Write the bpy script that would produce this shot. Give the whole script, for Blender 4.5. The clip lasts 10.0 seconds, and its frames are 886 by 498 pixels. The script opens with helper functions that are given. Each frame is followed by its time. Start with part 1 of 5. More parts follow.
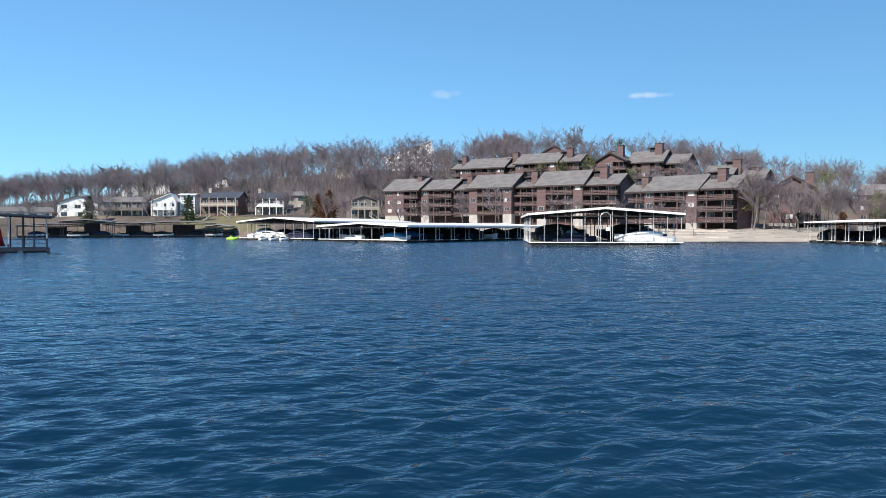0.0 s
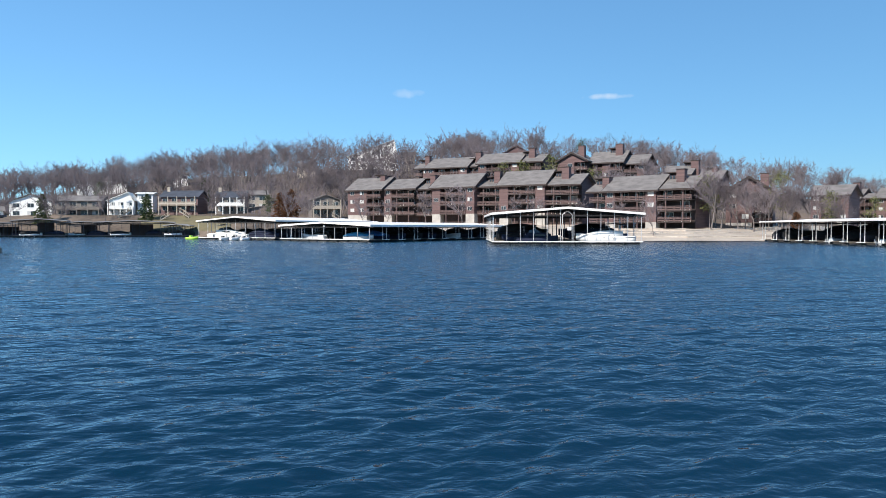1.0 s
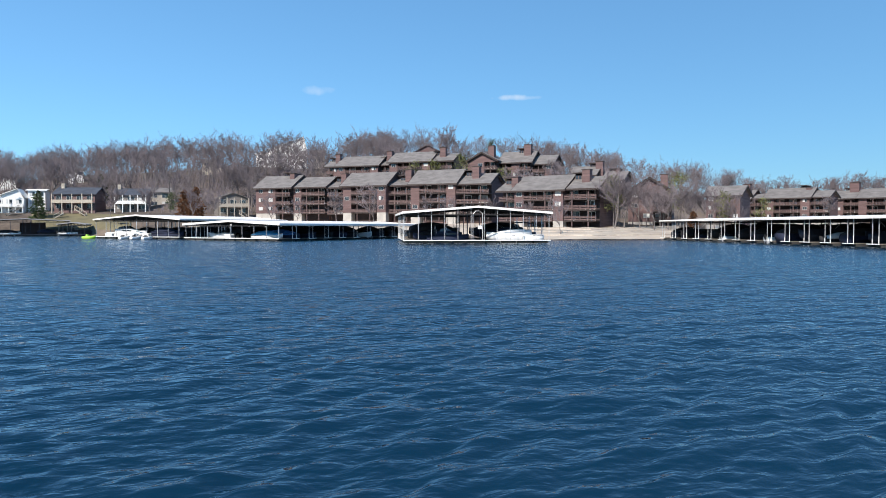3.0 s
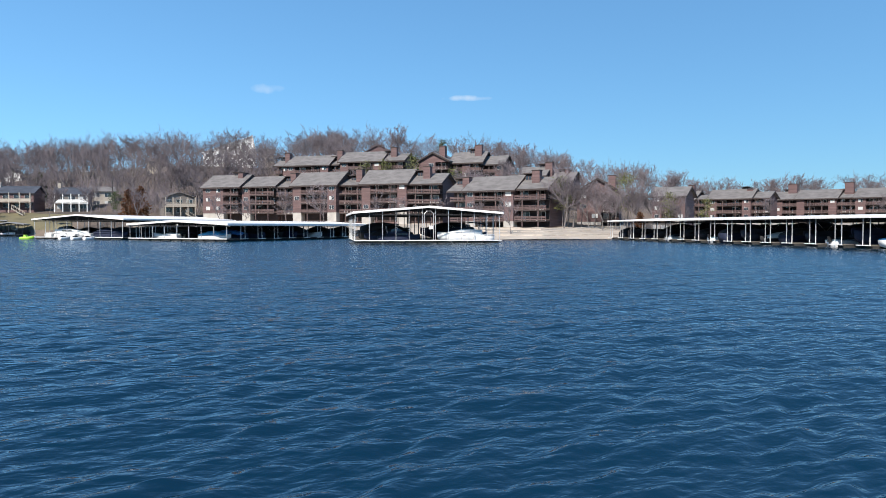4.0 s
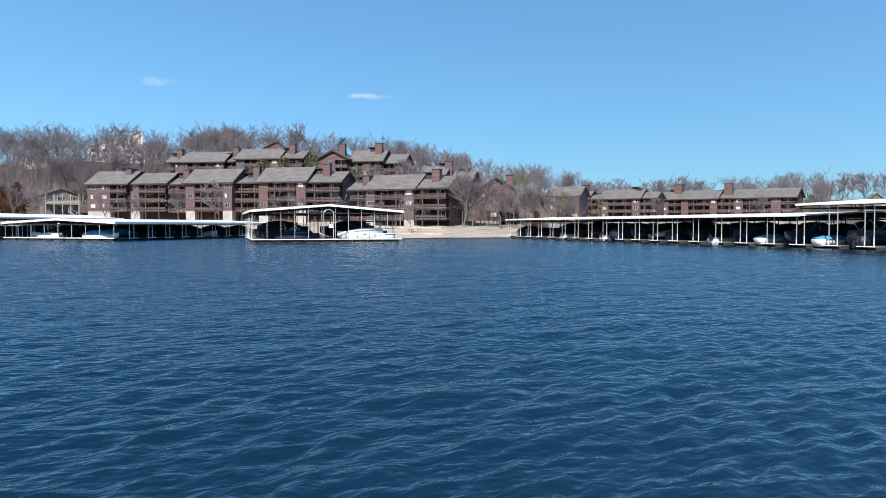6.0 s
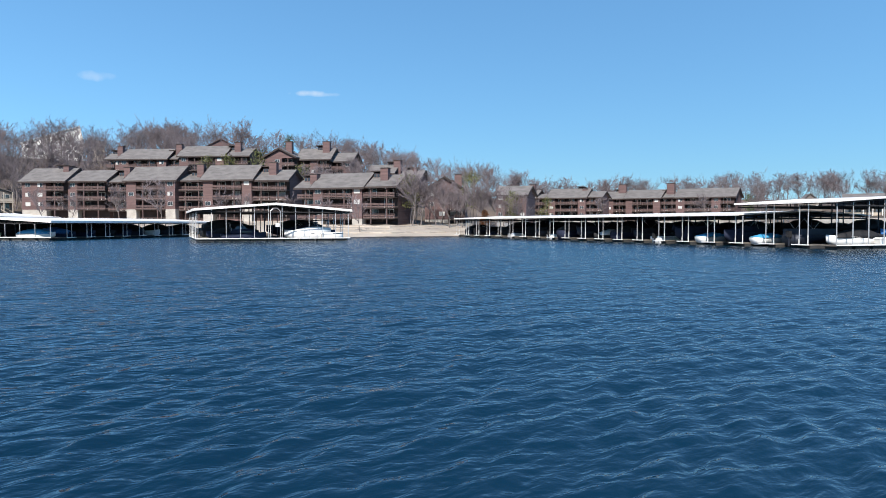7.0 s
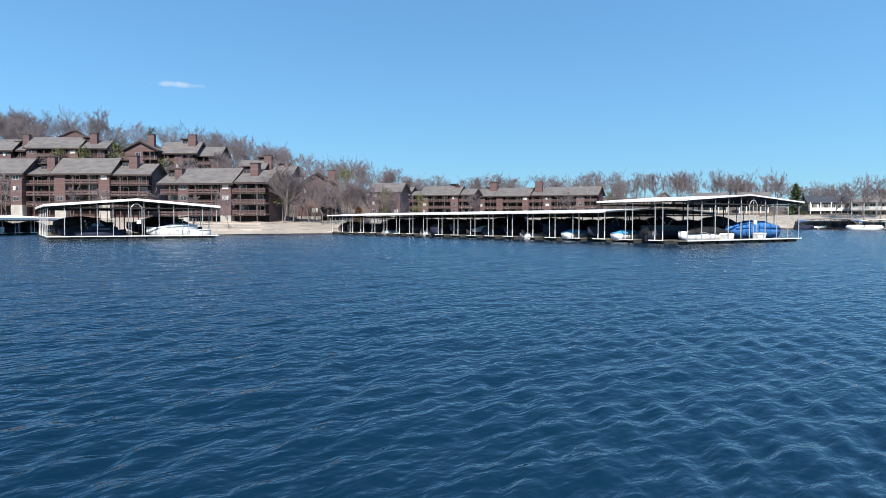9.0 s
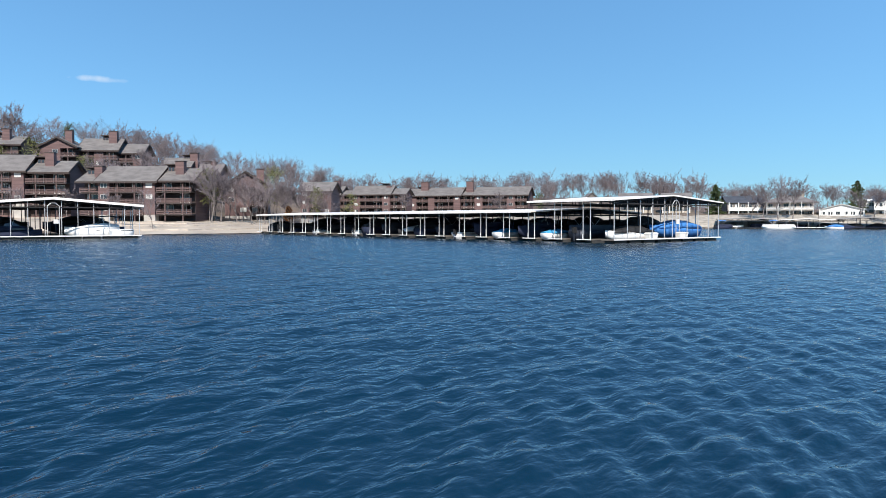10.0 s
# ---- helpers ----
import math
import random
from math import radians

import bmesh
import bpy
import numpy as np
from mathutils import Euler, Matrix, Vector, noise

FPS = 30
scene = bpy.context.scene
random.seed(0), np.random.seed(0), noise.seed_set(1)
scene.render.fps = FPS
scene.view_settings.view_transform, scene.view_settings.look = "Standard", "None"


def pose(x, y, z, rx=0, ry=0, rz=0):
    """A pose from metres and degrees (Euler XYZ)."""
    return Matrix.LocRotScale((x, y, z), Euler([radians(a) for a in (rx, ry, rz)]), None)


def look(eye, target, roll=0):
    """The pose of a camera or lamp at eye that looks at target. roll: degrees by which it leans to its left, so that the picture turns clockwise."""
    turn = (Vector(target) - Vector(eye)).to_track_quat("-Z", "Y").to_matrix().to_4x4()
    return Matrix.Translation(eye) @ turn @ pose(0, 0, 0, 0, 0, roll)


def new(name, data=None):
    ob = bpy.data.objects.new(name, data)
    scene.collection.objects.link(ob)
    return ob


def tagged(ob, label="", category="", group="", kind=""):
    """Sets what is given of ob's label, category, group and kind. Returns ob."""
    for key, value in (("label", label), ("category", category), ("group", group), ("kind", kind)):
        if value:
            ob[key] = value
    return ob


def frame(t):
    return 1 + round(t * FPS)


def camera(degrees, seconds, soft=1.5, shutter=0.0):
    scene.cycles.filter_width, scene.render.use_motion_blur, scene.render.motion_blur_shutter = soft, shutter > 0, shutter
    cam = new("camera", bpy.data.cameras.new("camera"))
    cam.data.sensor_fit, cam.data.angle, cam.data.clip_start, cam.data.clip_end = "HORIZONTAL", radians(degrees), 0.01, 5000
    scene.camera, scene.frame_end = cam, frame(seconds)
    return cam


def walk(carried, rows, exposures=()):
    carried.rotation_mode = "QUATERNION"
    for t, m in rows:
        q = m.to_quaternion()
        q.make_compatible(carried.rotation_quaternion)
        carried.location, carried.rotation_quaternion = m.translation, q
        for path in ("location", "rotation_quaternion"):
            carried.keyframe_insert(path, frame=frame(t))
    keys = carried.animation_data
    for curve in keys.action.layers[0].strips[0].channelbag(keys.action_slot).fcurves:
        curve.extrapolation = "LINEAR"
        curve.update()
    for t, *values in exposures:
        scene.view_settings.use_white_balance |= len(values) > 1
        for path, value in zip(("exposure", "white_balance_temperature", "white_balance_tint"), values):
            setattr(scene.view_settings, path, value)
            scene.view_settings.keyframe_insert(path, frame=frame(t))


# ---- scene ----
# ---- camera ----
# A hovering drone, 2.6 m over the lake, that pans to its right.
cam = camera(61.71, 10.0, soft=0.7)
EYE = 2.6
ROWS = [
    (0.0, 0.00, -1.60), (0.5, 1.43, -1.62), (1.0, 2.85, -1.64), (1.5, 4.30, -1.70), (2.0, 5.92, -1.72), (2.5, 7.78, -1.74),
    (4.0, 13.45, -1.73), (4.5, 15.33, -1.77), (5.0, 17.26, -1.78), (5.5, 19.17, -1.80), (7.0, 25.09, -1.92), (7.5, 27.14, -1.97),
    (8.0, 29.57, -2.03), (8.5, 32.16, -2.11), (9.0, 34.80, -2.16), (9.5, 37.41, -2.18), (10.0, 40.06, -2.19),
]
walk(cam, [(t, pose(0, 0, EYE, 90 + pitch, 0, -yaw)) for t, yaw, pitch in ROWS], exposures=[(0.0, 0.48), (10.0, 0.48)])

# ---- world and sun ----
SUN_AZ, SUN_EL = -139.0, 40.0          # degrees clockwise from the y axis, and above the horizon
world = bpy.data.worlds.new("sky")
scene.world = world
world.use_nodes = True
wn, wl = world.node_tree.nodes, world.node_tree.links
sky = wn.new("ShaderNodeTexSky")
sky.sky_type = "NISHITA"
sky.sun_disc = False
sky.sun_elevation = radians(SUN_EL)
sky.sun_rotation = radians(-SUN_AZ)
sky.air_density, sky.dust_density, sky.ozone_density = 1.0, 0.0, 3.0
wn["Background"].inputs["Strength"].default_value = 0.094
tint = wn.new("ShaderNodeMix")
tint.data_type, tint.blend_type = "RGBA", "MULTIPLY"
tint.inputs["Factor"].default_value = 1.0
tint.inputs[7].default_value = (0.93, 1.70, 2.38, 1)
soften = wn.new("ShaderNodeGamma")
soften.inputs["Gamma"].default_value = 0.6
wl.new(sky.outputs[0], soften.inputs["Color"])
wl.new(soften.outputs[0], tint.inputs[6])
# two thin wisps of cloud low over the hill: bearing, elevation, half width, half height, strength
last = tint.outputs[2]
way = wn.new("ShaderNodeTexCoord").outputs["Generated"]
for az_, el_, hw, hh, power in ((15.3, 9.75, 0.032, 0.0038, 0.42), (0.2, 10.2, 0.020, 0.006, 0.22)):
    a_, e_ = radians(az_), radians(el_)
    along, upward = (math.cos(a_), -math.sin(a_), 0.0), (-math.sin(a_) * math.sin(e_), -math.cos(a_) * math.sin(e_), math.cos(e_))
    terms = []
    for axis, half in ((along, hw), (upward, hh)):
        dot = wn.new("ShaderNodeVectorMath")
        dot.operation = "DOT_PRODUCT"
        dot.inputs[1].default_value = axis
        wl.new(way, dot.inputs[0])
        div = wn.new("ShaderNodeMath")
        div.operation = "DIVIDE"
        div.inputs[1].default_value = half
        wl.new(dot.outputs["Value"], div.inputs[0])
        sq = wn.new("ShaderNodeMath")
        sq.operation = "MULTIPLY"
        wl.new(div.outputs[0], sq.inputs[0]), wl.new(div.outputs[0], sq.inputs[1])
        terms.append(sq.outputs[0])
    total = wn.new("ShaderNodeMath")
    wl.new(terms[0], total.inputs[0]), wl.new(terms[1], total.inputs[1])
    puff = wn.new("ShaderNodeTexNoise")
    puff.inputs["Scale"].default_value, puff.inputs["Detail"].default_value = 60, 5
    wl.new(way, puff.inputs["Vector"])
    rag = wn.new("ShaderNodeMath")
    rag.operation = "MULTIPLY_ADD"
    rag.inputs[1].default_value = 3.0
    wl.new(puff.outputs[0], rag.inputs[0]), wl.new(total.outputs[0], rag.inputs[2])
    fade = wn.new("ShaderNodeMapRange")
    fade.inputs["From Min"].default_value, fade.inputs["From Max"].default_value = 2.6, 1.2
    fade.inputs["To Min"].default_value, fade.inputs["To Max"].default_value = 0.0, power
    wl.new(rag.outputs[0], fade.inputs["Value"])
    ahead = wn.new("ShaderNodeVectorMath")
    ahead.operation = "DOT_PRODUCT"
    ahead.inputs[1].default_value = (math.sin(a_), math.cos(a_), 0)
    wl.new(way, ahead.inputs[0])
    front = wn.new("ShaderNodeMath")
    front.operation = "GREATER_THAN"
    front.inputs[1].default_value = 0.5
    wl.new(ahead.outputs["Value"], front.inputs[0])
    gate = wn.new("ShaderNodeMath")
    gate.operation = "MULTIPLY"
    wl.new(front.outputs[0], gate.inputs[0]), wl.new(fade.outputs[0], gate.inputs[1])
    cl = wn.new("ShaderNodeMix")
    cl.data_type = "RGBA"
    wl.new(gate.outputs[0], cl.inputs["Factor"])
    wl.new(last, cl.inputs[6])
    cl.inputs[7].default_value = (7.0, 7.4, 7.8, 1)
    last = cl.outputs[2]
wl.new(last, wn["Background"].inputs["Color"])
sun = new("sun", bpy.data.lights.new("sun", "SUN"))
sun.data.energy, sun.data.angle, sun.data.color = 5.0, radians(0.5), (1.0, 0.94, 0.86)
sa, se = radians(SUN_AZ), radians(SUN_EL)
sun.matrix_world = look((0, 0, 80), (-math.sin(sa) * math.cos(se), -math.cos(sa) * math.cos(se), 80 - math.sin(se)))


# ---- materials ----
def material(name, color, rough=0.7, metal=0.0, scale=3.0, vary=0.25, fine=40.0, bump=0.2, second=None, piece=0.0, spec=0.5, stretch=(1, 1, 1)):
    """A procedural surface: base colour broken by coarse stains and fine grain, with a little relief."""
    m = bpy.data.materials.new(name)
    m.use_nodes = True
    n, l = m.node_tree.nodes, m.node_tree.links
    b = n["Principled BSDF"]
    b.inputs["Roughness"].default_value, b.inputs["Metallic"].default_value = rough, metal
    b.inputs["Specular IOR Level"].default_value = spec
    co = n.new("ShaderNodeTexCoord")
    mp = n.new("ShaderNodeMapping")
    mp.inputs["Scale"].default_value = stretch
    l.new(co.outputs["Object"], mp.inputs[0])
    big, small = n.new("ShaderNodeTexNoise"), n.new("ShaderNodeTexNoise")
    big.inputs["Scale"].default_value, small.inputs["Scale"].default_value = scale, fine
    big.inputs["Detail"].default_value, small.inputs["Detail"].default_value = 5, 3
    l.new(mp.outputs[0], big.inputs["Vector"]), l.new(mp.outputs[0], small.inputs["Vector"])
    mixn = n.new("ShaderNodeMath")
    mixn.operation = "MULTIPLY_ADD"
    l.new(small.outputs[0], mixn.inputs[0])
    mixn.inputs[1].default_value = 0.45
    l.new(big.outputs[0], mixn.inputs[2])
    last = mixn.outputs[0]
    if piece:
        info = n.new("ShaderNodeObjectInfo")
        add = n.new("ShaderNodeMath")
        add.operation = "MULTIPLY_ADD"
        l.new(info.outputs["Random"], add.inputs[0])
        add.inputs[1].default_value = piece
        l.new(last, add.inputs[2])
        last = add.outputs[0]
    ramp = n.new("ShaderNodeValToRGB")
    c2 = second or tuple(c * (1 + vary) for c in color)
    c1 = tuple(c * (1 - vary) for c in color)
    ramp.color_ramp.elements[0].position, ramp.color_ramp.elements[1].position = 0.5, 0.95 + piece
    ramp.color_ramp.elements[0].color, ramp.color_ramp.elements[1].color = (*c1, 1), (*c2, 1)
    l.new(last, ramp.inputs[0])
    l.new(ramp.outputs[0], b.inputs["Base Color"])
    if bump:
        bp = n.new("ShaderNodeBump")
        bp.inputs["Strength"].default_value, bp.inputs["Distance"].default_value = bump, 0.03
        l.new(small.outputs[0], bp.inputs["Height"])
        l.new(bp.outputs[0], b.inputs["Normal"])
    return m


M = {}
M["siding"] = material("brown_siding", (0.120, 0.073, 0.071), 0.8, scale=0.35, fine=5, stretch=(0.3, 0.3, 6), vary=0.3)
M["trim"] = material("dark_trim", (0.040, 0.028, 0.026), 0.75, scale=1.0, vary=0.25)
M["rail"] = material("rail_wood", (0.105, 0.068, 0.065), 0.8, scale=1.0, vary=0.3)
M["shingle"] = material("grey_shingle", (0.145, 0.133, 0.128), 0.9, scale=0.5, fine=7, vary=0.28, stretch=(1, 1, 3))
M["concrete"] = material("pale_concrete", (0.39, 0.365, 0.335), 0.9, scale=0.6, vary=0.2, fine=12)
# siding darkened by painted recess shade; also the dark boards of dock sheds
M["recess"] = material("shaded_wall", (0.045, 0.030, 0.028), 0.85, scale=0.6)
M["white"] = material("white_paint", (0.78, 0.77, 0.74), 0.5, scale=0.8, vary=0.08)
M["curtain"] = material("pale_curtain", (0.50, 0.50, 0.49), 0.8, scale=1.5, vary=0.15)
M["glass"] = material("window_glass", (0.035, 0.045, 0.055), 0.06, scale=0.7, vary=0.4, bump=0, spec=0.6)
M["roofmetal"] = material("white_metal_roof", (0.80, 0.76, 0.72), 0.45, metal=0.0, scale=0.25, vary=0.12, fine=4)
# near black: shade below the dock roofs put into the colour; trusses share it
M["under"] = material("roof_underside_shade", (0.022, 0.021, 0.022), 0.8, scale=0.4)
M["galv"] = material("galvanised_steel", (0.52, 0.52, 0.53), 0.45, metal=0.35, scale=1.2, vary=0.2)
M["darksteel"] = material("dark_steel", (0.03, 0.035, 0.05), 0.5, metal=0.3, scale=1.0)
M["deck"] = material("dock_planks", (0.13, 0.115, 0.10), 0.85, scale=0.8, vary=0.3, stretch=(1, 8, 1))
M["float"] = material("float_foam", (0.035, 0.034, 0.033), 0.9, scale=1.2, vary=0.4)
M["ground"] = material("leaf_litter", (0.060, 0.045, 0.036), 0.95, scale=0.06, fine=0.9, vary=0.5, second=(0.17, 0.128, 0.095), bump=0.6)
M["sand"] = material("pale_gravel", (0.39, 0.33, 0.27), 0.95, scale=0.15, fine=2.5, vary=0.2, bump=0.5)
M["lawn"] = material("winter_lawn", (0.135, 0.115, 0.062), 0.95, scale=0.2, fine=3, vary=0.3, bump=0.5)
M["bark"] = material("grey_bark", (0.165, 0.143, 0.135), 0.9, scale=1.0, vary=0.4)
M["twig"] = material("bare_twigs", (0.152, 0.126, 0.134), 0.9, scale=0.2, vary=0.35, bump=0, piece=0.25)
M["needle"] = material("pine_needles", (0.050, 0.072, 0.026), 0.85, scale=0.8, vary=0.45, bump=0, piece=0.15)
M["boatwhite"] = material("gelcoat_white", (0.80, 0.80, 0.79), 0.22, scale=0.5, vary=0.04, bump=0)
M["navy"] = material("navy_canvas", (0.012, 0.018, 0.045), 0.8, scale=1.0, vary=0.3)
M["blue"] = material("blue_canvas", (0.045, 0.19, 0.50), 0.75, scale=1.2, vary=0.25)
M["cyan"] = material("sky_blue_canvas", (0.05, 0.30, 0.55), 0.7, scale=1.2, vary=0.2)
M["black"] = material("black_canvas", (0.014, 0.014, 0.016), 0.8, scale=1.0, vary=0.3)
M["lime"] = material("lime_plastic", (0.35, 0.60, 0.06), 0.5, scale=1.0, vary=0.15)
M["red"] = material("red_plastic", (0.45, 0.03, 0.03), 0.5, scale=1.0, vary=0.15)
M["greyhouse"] = material("grey_house_siding", (0.17, 0.15, 0.135), 0.8, scale=0.4, fine=6, stretch=(0.3, 0.3, 6))
M["tan"] = material("tan_stucco", (0.40, 0.35, 0.29), 0.85, scale=0.4, vary=0.12)
M["slate"] = material("blue_slate_roof", (0.045, 0.052, 0.068), 0.85, scale=0.6, vary=0.3)
M["stone"] = material("stone_wall", (0.34, 0.30, 0.25), 0.9, scale=0.7, vary=0.35, fine=4)


# ---- mesh tools ----
class Geo:
    """Collects the vertices and faces of one mesh."""

    def __init__(self):
        self.v, self.f = [], []

    def add(self, verts, faces):
        k = len(self.v)
        self.v.extend(verts)
        self.f.extend([tuple(i + k for i in f) for f in faces])
        return self

    def box(self, x0, y0, z0, x1, y1, z1):
        return self.add([(x0, y0, z0), (x1, y0, z0), (x1, y1, z0), (x0, y1, z0), (x0, y0, z1), (x1, y0, z1), (x1, y1, z1), (x0, y1, z1)],
                        [(0, 3, 2, 1), (4, 5, 6, 7), (0, 1, 5, 4), (1, 2, 6, 5), (2, 3, 7, 6), (3, 0, 4, 7)])

    def slab(self, a, b, c, d, up):
        """A plate with the corners a to d, as thick as the vector up."""
        low = [Vector(p) for p in (a, b, c, d)]
        top = [p + Vector(up) for p in low]
        return self.add([tuple(p) for p in low + top], [(0, 3, 2, 1), (4, 5, 6, 7), (0, 1, 5, 4), (1, 2, 6, 5), (2, 3, 7, 6), (3, 0, 4, 7)])

    def tube(self, p, q, r0, r1, sides=5):
        p, q = Vector(p), Vector(q)
        d = (q - p).normalized()
        a = d.cross(Vector((0, 0, 1)) if abs(d.z) < 0.9 else Vector((1, 0, 0))).normalized()
        b = d.cross(a)
        ring = [(math.cos(2 * math.pi * i / sides), math.sin(2 * math.pi * i / sides)) for i in range(sides)]
        vs = [tuple(p + r0 * (a * c + b * s)) for c, s in ring] + [tuple(q + r1 * (a * c + b * s)) for c, s in ring]
        fs = [(i, (i + 1) % sides, sides + (i + 1) % sides, sides + i) for i in range(sides)]
        if sides > 3:
            fs += [tuple(range(sides))[::-1], tuple(range(sides, 2 * sides))]
        return self.add(vs, fs)

    def prism(self, outline, y0, y1):
        """An outline of (x, z) drawn out from y0 to y1."""
        n = len(outline)
        return self.add([(x, y0, z) for x, z in outline] + [(x, y1, z) for x, z in outline],
                        [tuple(range(n)), tuple(range(2 * n - 1, n - 1, -1))] + [(i, n + i, n + (i + 1) % n, (i + 1) % n) for i in range(n)])

    def prism_x(self, outline, x0, x1):
        """An outline of (y, z) drawn out from x0 to x1."""
        n = len(outline)
        return self.add([(x0, y, z) for y, z in outline] + [(x1, y, z) for y, z in outline],
                        [tuple(range(n))[::-1], tuple(range(n, 2 * n))] + [(i, (i + 1) % n, n + (i + 1) % n, n + i) for i in range(n)])

    def loft(self, rings, close=True):
        n, k = len(rings[0]), len(self.v)
        for r in rings:
            self.v.extend(r)
        for j in range(len(rings) - 1):
            for i in range(n if close else n - 1):
                a, b = k + j * n + i, k + j * n + (i + 1) % n
                self.f.append((a, b, b + n, a + n))
        if close:
            self.f.append(tuple(k + i for i in range(n))[::-1])
            self.f.append(tuple(k + (len(rings) - 1) * n + i for i in range(n)))
        return self

    def mesh(self, name, mat, smooth=False):
        me = bpy.data.meshes.new(name)
        me.from_pydata(self.v, [], self.f)
        bm = bmesh.new()
        bm.from_mesh(me)
        if len(bm.faces) < 4000:
            bmesh.ops.recalc_face_normals(bm, faces=bm.faces)
        if smooth:
            for f in bm.faces:
                f.smooth = True
        bm.to_mesh(me)
        bm.free()
        me.materials.append(M[mat])
        return me


def part(name, geo, mat, parent, label="", at=None, smooth=False, kind=""):
    """One mesh object under a thing or a part."""
    me = geo if isinstance(geo, bpy.types.Mesh) else geo.mesh(name, mat, smooth)
    ob = new(name, me)
    ob.parent = parent
    if at:
        ob.matrix_basis = at if isinstance(at, Matrix) else Matrix.Translation(at)
    return tagged(ob, label=label, kind=kind)


def thing(name, m, label, category, group="", kind=""):
    ob = new(name)
    ob.empty_display_size = 0.3
    ob.matrix_basis = m
    return tagged(ob, label, category, group, kind)


def box(x0, y0, z0, x1, y1, z1):
    return Geo().box(x0, y0, z0, x1, y1, z1)


# ---- lake ----
# Waves: a fan of cells, fine near the camera and across its view and wide far off, lifted by many short wave trains.
def lake():
    rng = np.random.default_rng(4)
    trains = []
    for i in range(46):
        wl_ = 0.16 * (1.066 ** i)
        ang = radians(278) + rng.normal(0, 0.48)
        amp = 0.0100 * wl_ * rng.uniform(0.5, 1.2) * (0.8 if wl_ < 0.25 else 1.35 if wl_ < 0.8 else 0.4)
        trains.append((2 * np.pi / wl_ * np.cos(ang), 2 * np.pi / wl_ * np.sin(ang), amp, rng.uniform(0, 6.28), wl_))
    r = np.concatenate([[0.0], 4.0 * np.exp(np.linspace(0, np.log(700.0), 480))])
    az = np.radians(np.concatenate([np.linspace(-40, 80, 420), np.linspace(82, 318, 60)]))
    R, A = np.meshgrid(r, az, indexing="ij")
    X, Y = R * np.sin(A), R * np.cos(A)
    cell = np.maximum(R * 0.0034, 0.01) * 2.6
    Z = np.zeros_like(X)
    for kx, ky, amp, ph, wl_ in trains:
        Z += amp * np.sin(kx * X + ky * Y + ph + 0.8 * np.sin(0.13 * X - 0.17 * Y + ph)) * np.clip((wl_ / cell - 2.0) / 2.0, 0, 1)
    verts = np.stack([X, Y, Z], -1).reshape(-1, 3)
    nr, na = X.shape
    i, j = np.meshgrid(np.arange(nr - 1), np.arange(na), indexing="ij")
    j2 = (j + 1) % na
    quads = np.stack([i * na + j, i * na + j2, (i + 1) * na + j2, (i + 1) * na + j], -1).reshape(-1, 4)
    me = bpy.data.meshes.new("lake_water")
    me.vertices.add(len(verts)), me.loops.add(quads.size), me.polygons.add(len(quads))
    me.vertices.foreach_set("co", verts.astype(np.float32).ravel())
    me.loops.foreach_set("vertex_index", quads[:, ::-1].astype(np.int32).ravel())
    me.polygons.foreach_set("loop_start", np.arange(0, quads.size, 4, dtype=np.int32))
    me.polygons.foreach_set("use_smooth", np.ones(len(quads), dtype=bool))
    me.update(calc_edges=True)
    m = bpy.data.materials.new("lake_water")
    m.use_nodes = True
    n, l = m.node_tree.nodes, m.node_tree.links
    b = n["Principled BSDF"]
    b.inputs["Base Color"].default_value = (0.0002, 0.0142, 0.0315, 1)
    b.inputs["Roughness"].default_value, b.inputs["IOR"].default_value = 0.06, 1.6
    geo = n.new("ShaderNodeNewGeometry")
    mp = n.new("ShaderNodeMapping")
    mp.vector_type = "TEXTURE"
    mp.inputs["Rotation"].default_value = (0, 0, radians(10))
    mp.inputs["Scale"].default_value = (1.8, 1.0, 1.0)
    l.new(geo.outputs["Position"], mp.inputs[0])
    heights = []
    for s, w in ((3.2, 1.0), (8.0, 0.36), (1.5, 1.3)):
        tx = n.new("ShaderNodeTexNoise")
        tx.inputs["Scale"].default_value, tx.inputs["Detail"].default_value = s, 2
        l.new(mp.outputs[0], tx.inputs["Vector"])
        mu = n.new("ShaderNodeMath")
        mu.operation = "MULTIPLY"
        mu.inputs[1].default_value = w
        l.new(tx.outputs[0], mu.inputs[0])
        heights.append(mu)
    a1, a2 = n.new("ShaderNodeMath"), n.new("ShaderNodeMath")
    l.new(heights[0].outputs[0], a1.inputs[0]), l.new(heights[1].outputs[0], a1.inputs[1])
    l.new(a1.outputs[0], a2.inputs[0]), l.new(heights[2].outputs[0], a2.inputs[1])
    bp = n.new("ShaderNodeBump")
    bp.inputs["Strength"].default_value, bp.inputs["Distance"].default_value = 1.0, 0.07
    l.new(a2.outputs[0], bp.inputs["Height"])
    # normals tilted by a constant so the camera sees higher, bluer sky reflected
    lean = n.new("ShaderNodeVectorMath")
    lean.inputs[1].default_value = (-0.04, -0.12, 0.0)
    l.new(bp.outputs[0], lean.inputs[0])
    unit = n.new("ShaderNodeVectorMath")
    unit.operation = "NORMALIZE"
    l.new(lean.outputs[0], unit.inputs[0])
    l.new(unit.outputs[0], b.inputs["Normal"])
    me.materials.append(m)
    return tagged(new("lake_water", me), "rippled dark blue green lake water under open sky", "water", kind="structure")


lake()

